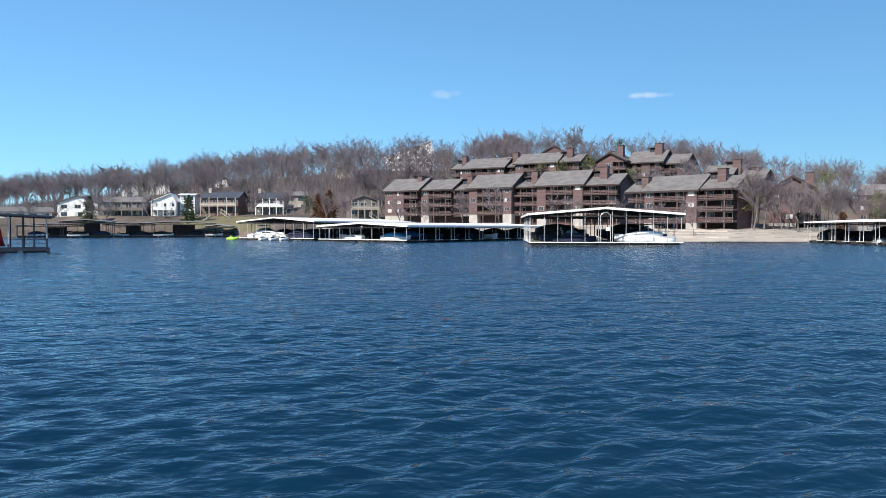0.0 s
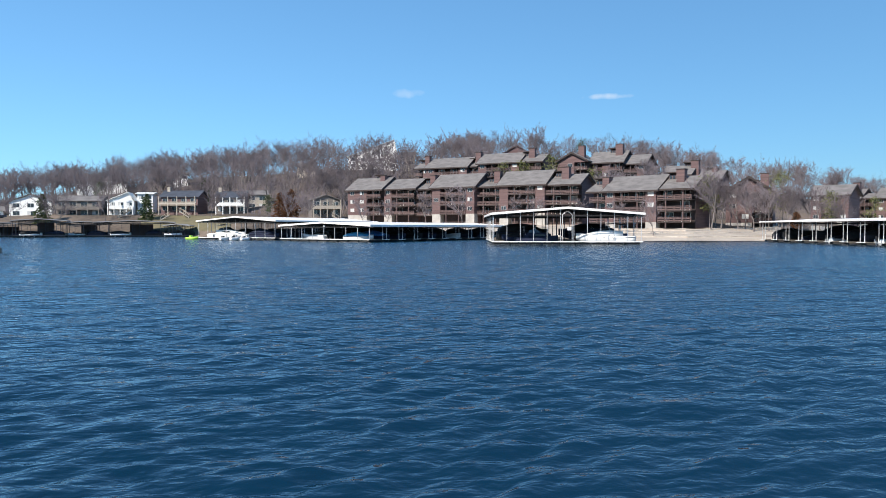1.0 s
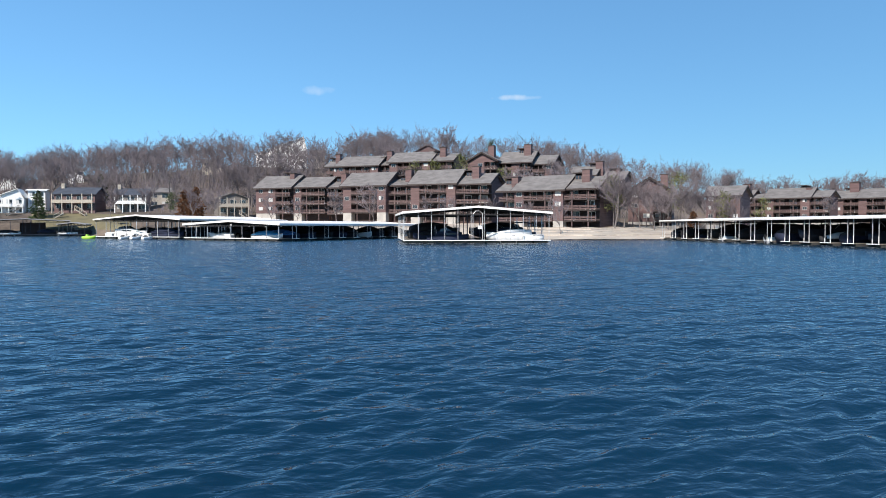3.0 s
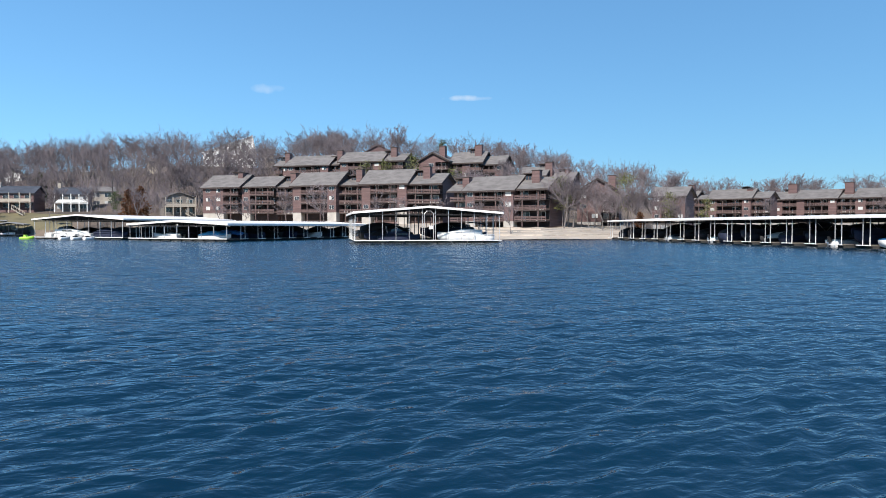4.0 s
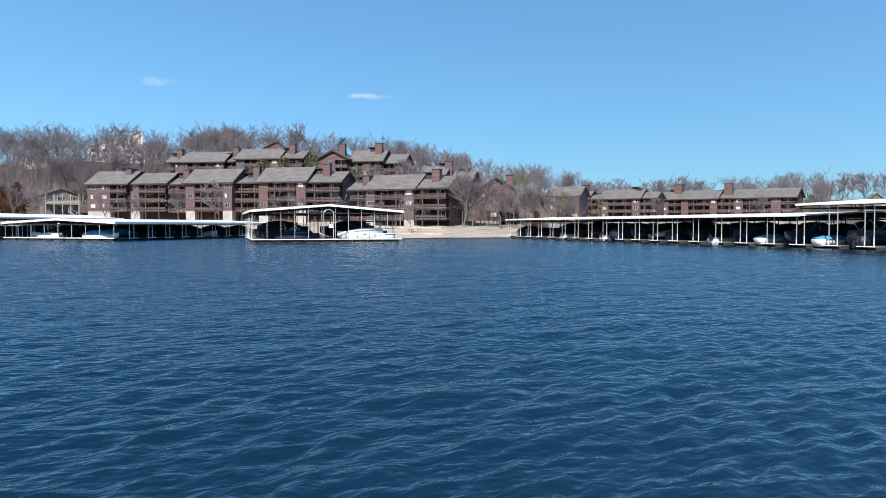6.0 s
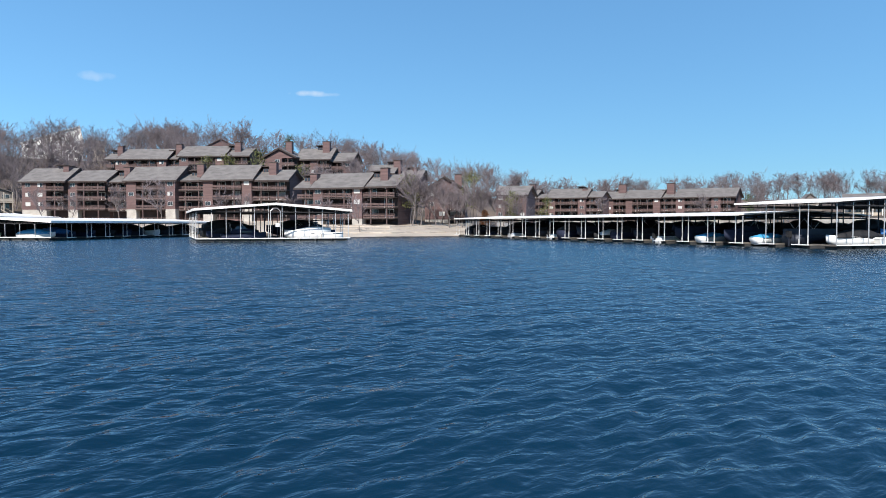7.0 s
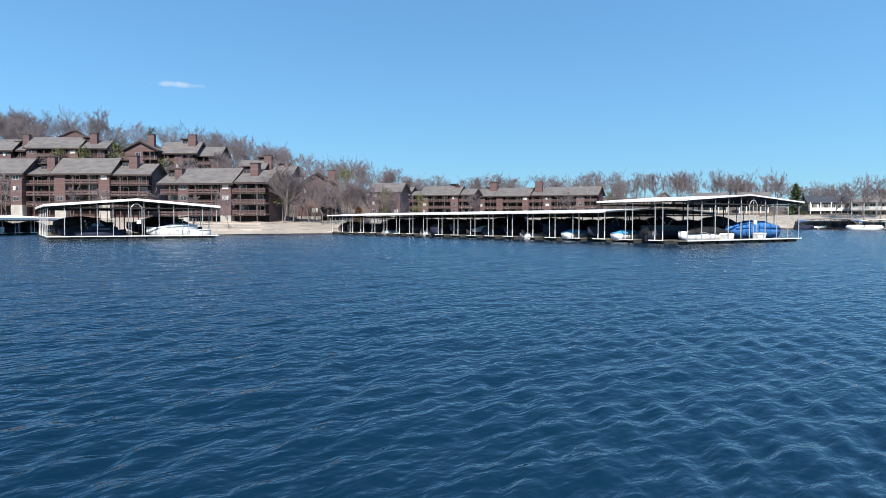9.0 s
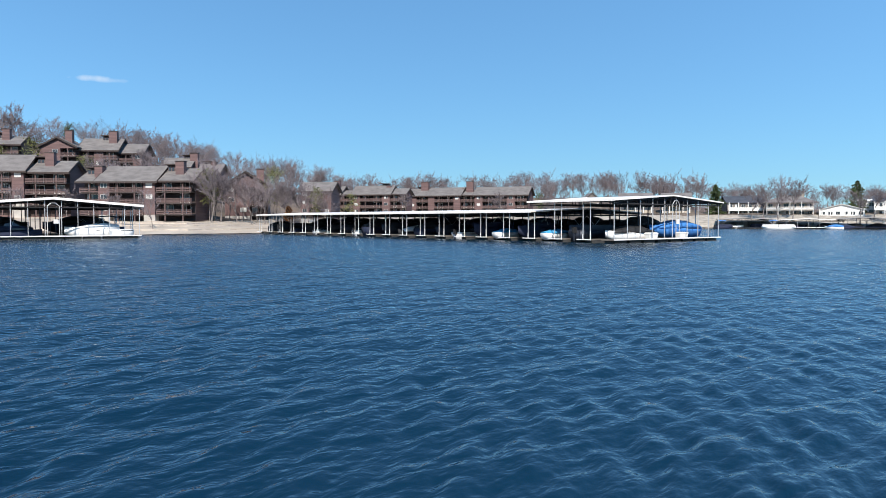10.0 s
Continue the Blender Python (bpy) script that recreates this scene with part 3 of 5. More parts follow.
def covered_dock(x, y, heading, width, length, eave, rise, bay, sections=None, fascia=0.4, front_posts=11, label="", dark=False, group="covered docks", sheet="roofmetal"):
    """A floating boat dock under a low gable roof. Local x runs across the gable end, y along the dock. Slips open to both sides."""
    top = thing("boat_dock", pose(x, y, 0, 0, 0, heading), label, "dock", group)
    post_m, frame_m = ("darksteel", "darksteel") if dark else ("galv", "galv")
    mid = width / 2
    sections = sections or ((0, length, eave, rise),)
    # roof sheets in sections (start, end, eave height, rise)
    for y0, y1, ev, rise in sections:
        rf = part("roof", Geo().slab((-0.5, y0 - 0.4, ev + 0.12), (-0.5, y1 + 0.4, ev + 0.12), (mid, y1 + 0.4, ev + rise + 0.12), (mid, y0 - 0.4, ev + rise + 0.12), (0, 0, 0.08))
                  .slab((mid + 0.004, y0 - 0.4, ev + rise + 0.12), (mid + 0.004, y1 + 0.4, ev + rise + 0.12), (width + 0.5, y1 + 0.4, ev + 0.12), (width + 0.5, y0 - 0.4, ev + 0.12), (0, 0, 0.08)), sheet, top, "low gable roof of metal sheet")
        for yy in (y0 - 0.46, y1 + 0.404):
            part("fascia", Geo().slab((-0.5, yy, ev + 0.24 - fascia), (-0.5, yy + 0.056, ev + 0.24 - fascia), (mid, yy + 0.056, ev + rise + 0.24 - fascia), (mid, yy, ev + rise + 0.24 - fascia), (0, 0, fascia))
                 .slab((mid + 0.004, yy, ev + rise + 0.24 - fascia), (mid + 0.004, yy + 0.056, ev + rise + 0.24 - fascia), (width + 0.5, yy + 0.056, ev + 0.24 - fascia), (width + 0.5, yy, ev + 0.24 - fascia), (0, 0, fascia)), sheet, rf)
        for xx in (-0.56, width + 0.504):
            part("fascia", box(xx, y0 - 0.4, ev + 0.2 - fascia, xx + 0.056, y1 + 0.4, ev + 0.21), sheet, rf)
        # sheet under the roof, coloured near black to stand in for its shade
        part("ceiling_shade_sheet", Geo().slab((-0.45, y0 - 0.35, ev + 0.02), (-0.45, y1 + 0.35, ev + 0.02), (mid, y1 + 0.35, ev + rise + 0.02), (mid, y0 - 0.35, ev + rise + 0.02), (0, 0, 0.06))
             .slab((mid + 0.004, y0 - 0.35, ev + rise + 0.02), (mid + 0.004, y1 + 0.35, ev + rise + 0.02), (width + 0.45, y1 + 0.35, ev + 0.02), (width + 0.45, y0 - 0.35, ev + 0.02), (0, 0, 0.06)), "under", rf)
        n = max(2, round((y1 - y0) / bay) + 1)
        for i in range(n):
            yy = y0 + (y1 - y0) * i / (n - 1)
            g = Geo().box(-0.3, yy - 0.06, ev - 0.32, width + 0.3, yy + 0.06, ev - 0.18)
            g.slab((-0.3, yy - 0.05, ev - 0.12), (-0.3, yy + 0.05, ev - 0.12), (mid, yy + 0.05, ev + rise - 0.12), (mid, yy - 0.05, ev + rise - 0.12), (0, 0, 0.1))
            g.slab((mid, yy - 0.05, ev + rise - 0.12), (mid, yy + 0.05, ev + rise - 0.12), (width + 0.3, yy + 0.05, ev - 0.12), (width + 0.3, yy - 0.05, ev - 0.12), (0, 0, 0.1))
            for q in range(1, 8):
                hx = width * q / 8
                g.box(hx - 0.04, yy - 0.04, ev - 0.2, hx + 0.04, yy + 0.04, ev + rise * (1 - abs(hx - mid) / mid) - 0.05)
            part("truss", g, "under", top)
    ev0, rise0 = sections[0][2:]

    def height(yy):
        for y0, y1, ev, _ in sections:
            if y0 - 0.1 <= yy <= y1 + 0.1:
                return ev
        return eave

    # front platform
    part("deck", box(-0.2, -0.2, 0.32, width + 0.2, 1.6, 0.46), "deck", top, "grey plank walkway")
    part("edge_beam", box(-0.26, -0.28, 0.36, width + 0.26, -0.204, 0.5), "white" if not dark else "darksteel", top)
    for k in range(int(width / 2.5)):
        part("float", shared(("fl", 2.2), lambda: box(0, 0, -0.3, 2.2, 1.4, 0.28).mesh("float", "float")), "", top, at=(0.15 + k * width / int(width / 2.5), 0.0, 0))
    for k in range(front_posts + 1):
        xx = width * k / front_posts
        hh = ev0 + rise0 * (1 - abs(xx - mid) / mid)
        part("post", shared(("dp", round(hh, 2), post_m), lambda: box(-0.038, -0.038, 0.3, 0.038, 0.038, hh).mesh("post", post_m)), "", top, at=(xx, 0.0, 0))
    # middle walkway and fingers
    part("deck", box(mid - 1.0, 1.61, 0.32, mid + 1.0, length, 0.45), "deck", top)
    part("float", box(mid - 0.8, 1.7, -0.3, mid + 0.8, length - 0.2, 0.3), "float", top)
    n = round(length / bay)
    for i in range(1, n + 1):
        yy = length * i / n
        hh = height(yy)
        for side in (0, 1):
            x0, x1 = (0.0, mid - 1.01) if side == 0 else (mid + 1.01, width)
            xe = 0.0 if side == 0 else width
            fg = part("finger", shared(("fg", round(x1 - x0, 2)), lambda: box(0, -0.55, 0.3, x1 - x0, 0.55, 0.44).mesh("finger", "deck")), "", top, at=(x0, yy - 0.5, 0))
            part("float", shared(("ff", round(x1 - x0, 2)), lambda: box(0.4, -0.5, -0.25, x1 - x0 - 0.4, 0.5, 0.28).mesh("float", "float")), "", fg)
            part("bumper", shared(("bu", dark), lambda: Geo().box(-0.08, -0.6, 0.34, 0.04, 1.5, 0.44).box(-0.06, -0.59, 0.44, 0.02, -0.51, 1.4).box(-0.06, 0.51, 0.44, 0.02, 0.59, 1.0).mesh("bumper", "darksteel" if dark else "white")), "", fg,
                 "white finger end frame", at=(0 if side == 0 else x1 - x0 + 0.04, 0, 0))
            for dy in (-0.54, 0.54):
                part("post", shared(("dp", round(hh, 2), post_m), lambda: box(-0.038, -0.038, 0.3, 0.038, 0.038, hh).mesh("post", post_m)), "", top, at=(xe, yy - 0.5 + dy, 0))
            xi = mid - 1.0 if side == 0 else mid + 1.0
            part("post", shared(("dp", round(hh + rise * 0.9, 2), "darksteel"), lambda: box(-0.05, -0.05, 0.3, 0.05, 0.05, hh + rise * 0.9).mesh("post", "darksteel")), "", top, at=(xi, yy - 0.5, 0))
    return top


DOCK_WHITE = covered_dock(13.6, 115.0, -4.0, 22.9, 26, 4.7, 0.95, 5.2, fascia=0.35, front_posts=11, label="covered boat dock with a white gable roof on slim steel posts")
DOCK_LOW = covered_dock(-25.0, 150.6, -40.0, 24.0, 46, 2.95, 0.62, 4.6, fascia=0.36, front_posts=8, label="low covered boat dock with a pale blue white metal roof")
DOCK_BACK = covered_dock(-47.0, 171.0, -30.0, 22.0, 40, 4.0, 0.9, 5.0, fascia=0.3, front_posts=8, label="covered boat dock with a wide white gable roof")
DOCK_LONG = covered_dock(68.6, 51.6, 0.0, 22.3, 88, 3.6, 0.5, 4.4, sections=((0, 12.6, 4.8, 0.72), (12.7, 88, 3.58, 0.5)), fascia=0.17, front_posts=9, label="long covered boat dock with a raised lake end roof")


def open_dock():
    """A dark steel framed swim dock: thin roof falling to one side, slim posts in two rows, deck on floats, low bumpers."""
    top = thing("boat_dock", pose(-43.2, 81.2, 0, 0, 0, 28.5), "dark steel framed covered dock with a thin sloping roof", "dock", "covered docks")
    rf = part("roof", Geo().slab((-19.0, -0.7, 4.78), (0.65, -0.7, 3.86), (0.65, 7.6, 3.86), (-19.0, 7.6, 4.78), (0, 0, 0.09)), "greymetal", top, "thin grey metal roof")
    part("fascia", Geo().slab((-19.0, -0.76, 4.66), (0.65, -0.76, 3.74), (0.65, -0.704, 3.74), (-19.0, -0.704, 4.66), (0, 0, 0.2)), "darksteel", rf)
    for y in (0.1, 3.4, 6.8):
        part("beam", Geo().slab((-18.8, y - 0.05, 4.6), (0.4, y - 0.05, 3.7), (0.4, y + 0.05, 3.7), (-18.8, y + 0.05, 4.6), (0, 0, 0.15)), "darksteel", top)
    for x in (-0.15, -1.4, -2.45, -3.8, -6.6, -9.4, -12.2, -15.0, -17.8):
        for y in (0.1, 6.8):
            pale = x in (-0.15, -3.8) and y < 1
            h = 3.75 - 0.0468 * x
            post = part("post", box(x - 0.055, y - 0.055, 0.2, x + 0.055, y + 0.055, h), "galv" if pale else "darksteel", top)
            part("bumper", box(x - 0.085, y - 0.15, 0.46, x + 0.085, y - 0.06, 1.5 if x in (-0.15, -2.45) else 0.9), "darksteel", post)
    part("deck", box(-18.6, -0.15, 0.3, 0.1, 1.5, 0.42), "deck", top, "dark plank walkway")
    part("deck", box(-18.6, 5.4, 0.3, 0.1, 7.0, 0.42), "deck", top)
    part("deck", box(-1.5, 1.504, 0.3, 0.1, 5.396, 0.42), "deck", top)
    part("edge_beam", box(-18.6, -0.23, 0.12, 0.16, -0.154, 0.46), "darksteel", top)
    for k in range(7):
        part("float", shared(("fl", 2.2), lambda: box(0, 0, -0.3, 2.2, 1.4, 0.28).mesh("float", "float")), "", top, at=(-18.4 + 2.65 * k, 0, 0))
    part("handrail", Geo().tube((-3.8, 1.5, 1.35), (0.0, 1.5, 1.35), 0.03, 0.03).tube((-3.8, 1.5, 0.9), (0.0, 1.5, 0.9), 0.025, 0.025), "darksteel", top)
    return top


DOCK_LEFT = open_dock()


# ---- boats ----
def hull_geo(L, W, H, bow=0.35):
    """A lofted hull, bow towards +x, floating with its keel 0.35 m under water."""
    g, n = Geo(), 11
    rings = []
    for i in range(n):
        u = i / (n - 1)
        w = W / 2 * (0.92 + 0.08 * math.sin(u * 2)) * (1 - max(0, (u - 0.5) / 0.5) ** 2.2 * 0.97)
        sheer = H * (1 + bow * u ** 2)
        keel = -0.35 + max(0, (u - 0.6) / 0.4) ** 2 * (H * 0.95 + 0.3)
        x = (u - 0.5) * L + max(0, u - 0.8) * 0.25 * L
        rings.append([(x, -w, sheer), (x, -w * 0.97, sheer * 0.55 + keel * 0.2), (x, -w * 0.72, keel * 0.6), (x, 0, keel), (x, w * 0.72, keel * 0.6), (x, w * 0.97, sheer * 0.55 + keel * 0.2), (x, w, sheer), (x, 0, sheer + 0.06)])
    return g.loft(rings)


def canvas_geo(L, W, z0, h, peak=0.55):
    """A fitted cover drawn over a boat's cockpit, with sagging folds."""
    rings = []
    for i in range(9):
        u = i / 8
        hh = h * (math.sin(math.pi * (0.08 + 0.86 * u)) ** 0.6) * (1.0 if u < peak else 1 - 0.5 * (u - peak))
        w = W / 2 * (1.02 - max(0, u - 0.5) ** 2 * 1.9)
        x = (u - 0.5) * L
        wob = 0.05 * math.sin(i * 2.4)
        rings.append([(x, -w, z0), (x, -w * 0.8, z0 + hh * 0.62 + wob), (x, -w * 0.35, z0 + hh * 0.95), (x, 0, z0 + hh), (x, w * 0.35, z0 + hh * 0.95 - wob), (x, w * 0.8, z0 + hh * 0.62), (x, w, z0), (x, 0, z0 - 0.05)])
    return Geo().loft(rings)


def boat(m, L, W, H, kind, hull="boatwhite", canvas="navy", label="", category="boat", group="moored boats"):
    top = thing("motorboat", m, label, category, group)
    part("hull", hull_geo(L, W, H), hull, top, smooth=True)
    part("rub_rail", Geo().box(-L * 0.49, -W * 0.485, H * 0.86, L * 0.1, -W * 0.465, H * 0.93).box(-L * 0.49, W * 0.465, H * 0.86, L * 0.1, W * 0.485, H * 0.93), "navy", top)
    if kind == "covered":
        part("boat_cover", canvas_geo(L * 0.9, W, H * 1.02, 0.95 * H / 0.9), canvas, top, "fitted canvas cover", at=(-L * 0.02, 0, 0), smooth=True)
    elif kind == "cruiser":
        part("cabin", Geo().loft([[(x, -w, z0), (x, -w * 0.85, z1), (x, w * 0.85, z1), (x, w, z0)] for x, w, z0, z1 in
                                  ((-L * 0.28, W * 0.4, H, H + 0.75), (-L * 0.05, W * 0.4, H, H + 0.95), (L * 0.16, W * 0.36, H * 1.05, H + 0.85), (L * 0.36, W * 0.2, H * 1.15, H + 0.45))]), hull, top, smooth=True)
        part("windshield", Geo().slab((L * 0.10, -W * 0.33, H + 0.85), (L * 0.10, W * 0.33, H + 0.85), (-L * 0.02, W * 0.3, H + 1.4), (-L * 0.02, -W * 0.3, H + 1.4), (0.04, 0, 0.04))
             .slab((L * 0.10, -W * 0.34, H + 0.85), (-L * 0.2, -W * 0.36, H + 0.8), (-L * 0.16, -W * 0.34, H + 1.2), (-L * 0.02, -W * 0.3, H + 1.4), (0, 0.03, 0)), "glass", top)
        part("bimini_top", Geo().loft([[(x, -W * 0.36, z), (x, 0, z + 0.18), (x, W * 0.36, z), (x, 0, z + 0.1)] for x, z in ((-L * 0.32, H + 1.75), (-L * 0.15, H + 1.95), (L * 0.02, H + 1.85))]), canvas, top)
        for sx, ex in ((-0.30, -0.26), (0.0, -0.06)):
            for sy in (-1, 1):
                part("frame_tube", Geo().tube((L * sx, sy * W * 0.35, H + 1.8), (L * ex, sy * W * 0.4, H + 0.5), 0.025, 0.025), "galv", top)
        part("side_window", Geo().box(-L * 0.06, -W * 0.415, H + 0.28, L * 0.2, -W * 0.37, H + 0.55), "glass", top)
    elif kind == "runabout":
        part("cockpit", canvas_geo(L * 0.45, W * 0.9, H * 1.0, 0.4), canvas, top, at=(-L * 0.16, 0, 0), smooth=True)
        part("windshield", Geo().slab((L * 0.12, -W * 0.36, H + 0.1), (L * 0.12, W * 0.36, H + 0.1), (L * 0.03, W * 0.32, H + 0.55), (L * 0.03, -W * 0.32, H + 0.55), (0.04, 0, 0.03)), "glass", top)
    elif kind == "pontoon":
        part("fence_panel", Geo().box(-L * 0.45, -W * 0.48, H, L * 0.45, -W * 0.45, H + 0.7).box(-L * 0.45, W * 0.45, H, L * 0.45, W * 0.48, H + 0.7).box(-L * 0.45, -W * 0.45, H, -L * 0.43, W * 0.45, H + 0.7), hull, top)
        part("bimini_top", Geo().loft([[(x, -W * 0.46, z), (x, 0, z + 0.2), (x, W * 0.46, z), (x, 0, z + 0.1)] for x, z in ((-L * 0.4, H + 1.75), (-L * 0.15, H + 1.95), (L * 0.1, H + 1.8))]), canvas, top)
        for sx in (-0.38, 0.08):
            for sy in (-1, 1):
                part("frame_tube", Geo().tube((L * sx, sy * W * 0.45, H + 1.8), (L * -0.15, sy * W * 0.46, H + 0.6), 0.025, 0.025), "galv", top)
    if kind in ("runabout", "pontoon"):
        mot = part("outboard_motor", Geo().loft([[(x - 0.22, -0.2, z), (x + 0.22, -0.2, z), (x + 0.26, 0.2, z), (x - 0.22, 0.2, z)] for x, z in ((0, 0), (0.02, 0.25), (0, 0.55), (-0.05, 0.7))]), "black", top, at=(-L * 0.5 - 0.25, 0, H * 0.75))
        part("leg", box(-0.09, -0.06, -1.0, 0.09, 0.06, 0.0), "darksteel", mot)
    return top


def in_dock(dock, lx, ly, turn, z=0.0):
    """A pose on a dock's own axes."""
    return dock.matrix_basis @ pose(lx, ly, z, 0, 0, turn)


rb = random.Random(21)
# white roofed dock
boat(in_dock(DOCK_WHITE, 18.2, 3.6, 180), 8.8, 2.8, 1.25, "cruiser", "boatwhite", "navy", "white cabin cruiser with dark blue canvas moored in a slip")
boat(in_dock(DOCK_WHITE, 7.0, 4.4, 0), 6.6, 2.5, 1.0, "cruiser", "navy", "black", "dark blue cabin cruiser with a black canvas top in a slip")
boat(in_dock(DOCK_WHITE, 6.2, 8.8, 180), 8.0, 2.6, 1.1, "covered", "navy", "black", "dark blue boat under a black cover in a slip")
boat(in_dock(DOCK_WHITE, 18.4, 8.6, 0), 8.0, 2.6, 1.2, "covered", "navy", "navy", "dark blue boat under a navy cover in a slip")
boat(in_dock(DOCK_WHITE, 6.0, 14.0, 180), 7.0, 2.5, 1.0, "covered", "black", "black", "black boat under a black cover in a slip")
boat(in_dock(DOCK_WHITE, 18.0, 14.0, 180), 7.0, 2.5, 1.0, "pontoon", "black", "black", "black pontoon boat with a sun top in a slip")
for i in range(2):
    boat(in_dock(DOCK_WHITE, 6.0, 18.6 + i * 5.0, 0, 0.5), 8.6, 3.6, 1.4, "covered", "black", "black", "black boat under a black cover on a lift")
    boat(in_dock(DOCK_WHITE, 18.0, 18.6 + i * 5.0, 180, 0.5), 8.6, 3.6, 1.4, "covered", "navy", "black", "dark blue boat under a black cover on a lift")
# low roofed dock
boat(in_dock(DOCK_LOW, 6.4, 3.2, 180, 0.2), 6.8, 2.4, 0.9, "runabout", "boatwhite", "boatwhite", "white speedboat on a lift at a dock end")
boat(in_dock(DOCK_LOW, 18.4, 3.2, 0, 0.2), 6.6, 2.4, 0.8, "covered", "boatwhite", "cyan", "white runabout under a sky blue cover in a slip")
boat(in_dock(DOCK_LOW, 18.0, 7.6, 0), 7.6, 2.6, 1.0, "covered", "navy", "blue", "dark boat under a blue canvas cover in a slip")
for i in range(8):
    if i == 4:
        boat(in_dock(DOCK_LOW, 18.4, 12.2 + i * 4.6, 0), 7.0, 2.5, 1.1, "runabout", "boatwhite", "boatwhite", "white runabout with a pale cover in a slip")
    else:
        boat(in_dock(DOCK_LOW, 18.4, 12.2 + i * 4.6, rb.choice([0, 180])), rb.uniform(6.5, 8), 2.6, rb.uniform(1.0, 1.3), rb.choice(["covered", "covered", "pontoon"]), rb.choice(["black", "navy", "darksteel"]), "black", "dark boat under a black cover in a slip")
    boat(in_dock(DOCK_LOW, 6.0, 8.2 + i * 4.6, 180, 0.3), 8.0, 3.6, 1.2, "covered", "black", "black", "dark boat under a black cover in a slip")
# wide gabled dock behind it
boat(in_dock(DOCK_BACK, 5.5, 3.4, 0), 9.4, 2.9, 1.3, "cruiser", "boatwhite", "boatwhite", "white cabin cruiser with dark side windows in a slip")
boat(in_dock(DOCK_BACK, 16.0, 3.6, 0), 7.6, 2.6, 1.1, "covered", "navy", "navy", "dark blue boat under a navy cover in a slip")
for i in range(6):
    boat(in_dock(DOCK_BACK, 16.4, 8.2 + i * 5.0, 0), 7.4, 2.6, 1.2, rb.choice(["covered", "pontoon"]), "black", "black", "dark boat under a black cover in a slip")
    boat(in_dock(DOCK_BACK, 5.4, 9.0 + i * 5.0, 180), 7.4, 2.6, 1.2, "covered", rb.choice(["boatwhite", "navy"]), "black", "boat under a black cover in a slip")
# long dock
boat(in_dock(DOCK_LONG, 6.6, 2.9, 180, 0.2), 8.0, 2.8, 0.9, "covered", "boatwhite", "black", "white boat under a black cover at a dock end")
boat(in_dock(DOCK_LONG, 16.4, 3.0, 180, 0.75), 9.4, 2.9, 0.95, "covered", "blue", "blue", "boat wrapped in a bright blue tarpaulin at a dock end")
for i in range(19):
    y = 7.0 + i * 4.4
    if i == 8:
        boat(in_dock(DOCK_LONG, 4.8, y, 180), 6.8, 2.5, 0.9, "covered", "black", "boatwhite", "boat under a pale grey canvas cover in a slip")
    elif i in (1, 3):
        boat(in_dock(DOCK_LONG, 3.6, y, 0, 0.5), 4.6, 2.2, 0.5, "covered", "boatwhite", "cyan", "small white boat under a pale blue cover in a slip")
    elif i in (2,):
        boat(in_dock(DOCK_LONG, 5.0, y, 180, 0.3), 7.6, 2.6, 1.2, "cruiser", "navy", "blue", "dark blue cabin cruiser with blue canvas in a slip")
    elif i in (5, 11, 14, 16):
        boat(in_dock(DOCK_LONG, 4.8, y, 0), 6.2, 2.4, 0.9, "runabout", rb.choice(["boatwhite", "navy"]), "black", "runabout with an outboard motor stern out in a slip")
    else:
        boat(in_dock(DOCK_LONG, 4.8, y, rb.choice([0, 180]), 0.4), rb.uniform(6, 8), 2.6, rb.uniform(0.9, 1.3), rb.choice(["covered", "covered", "pontoon"]), rb.choice(["black", "navy", "darksteel"]), "black", "dark boat under a black cover in a slip")
    boat(in_dock(DOCK_LONG, 15.6, y, 0, 0.5), rb.uniform(7.5, 8.6), 3.4, rb.uniform(1.1, 1.4), "covered", "black", rb.choice(["black", "navy", "black"]), "tall dark boat under a black cover in a slip")

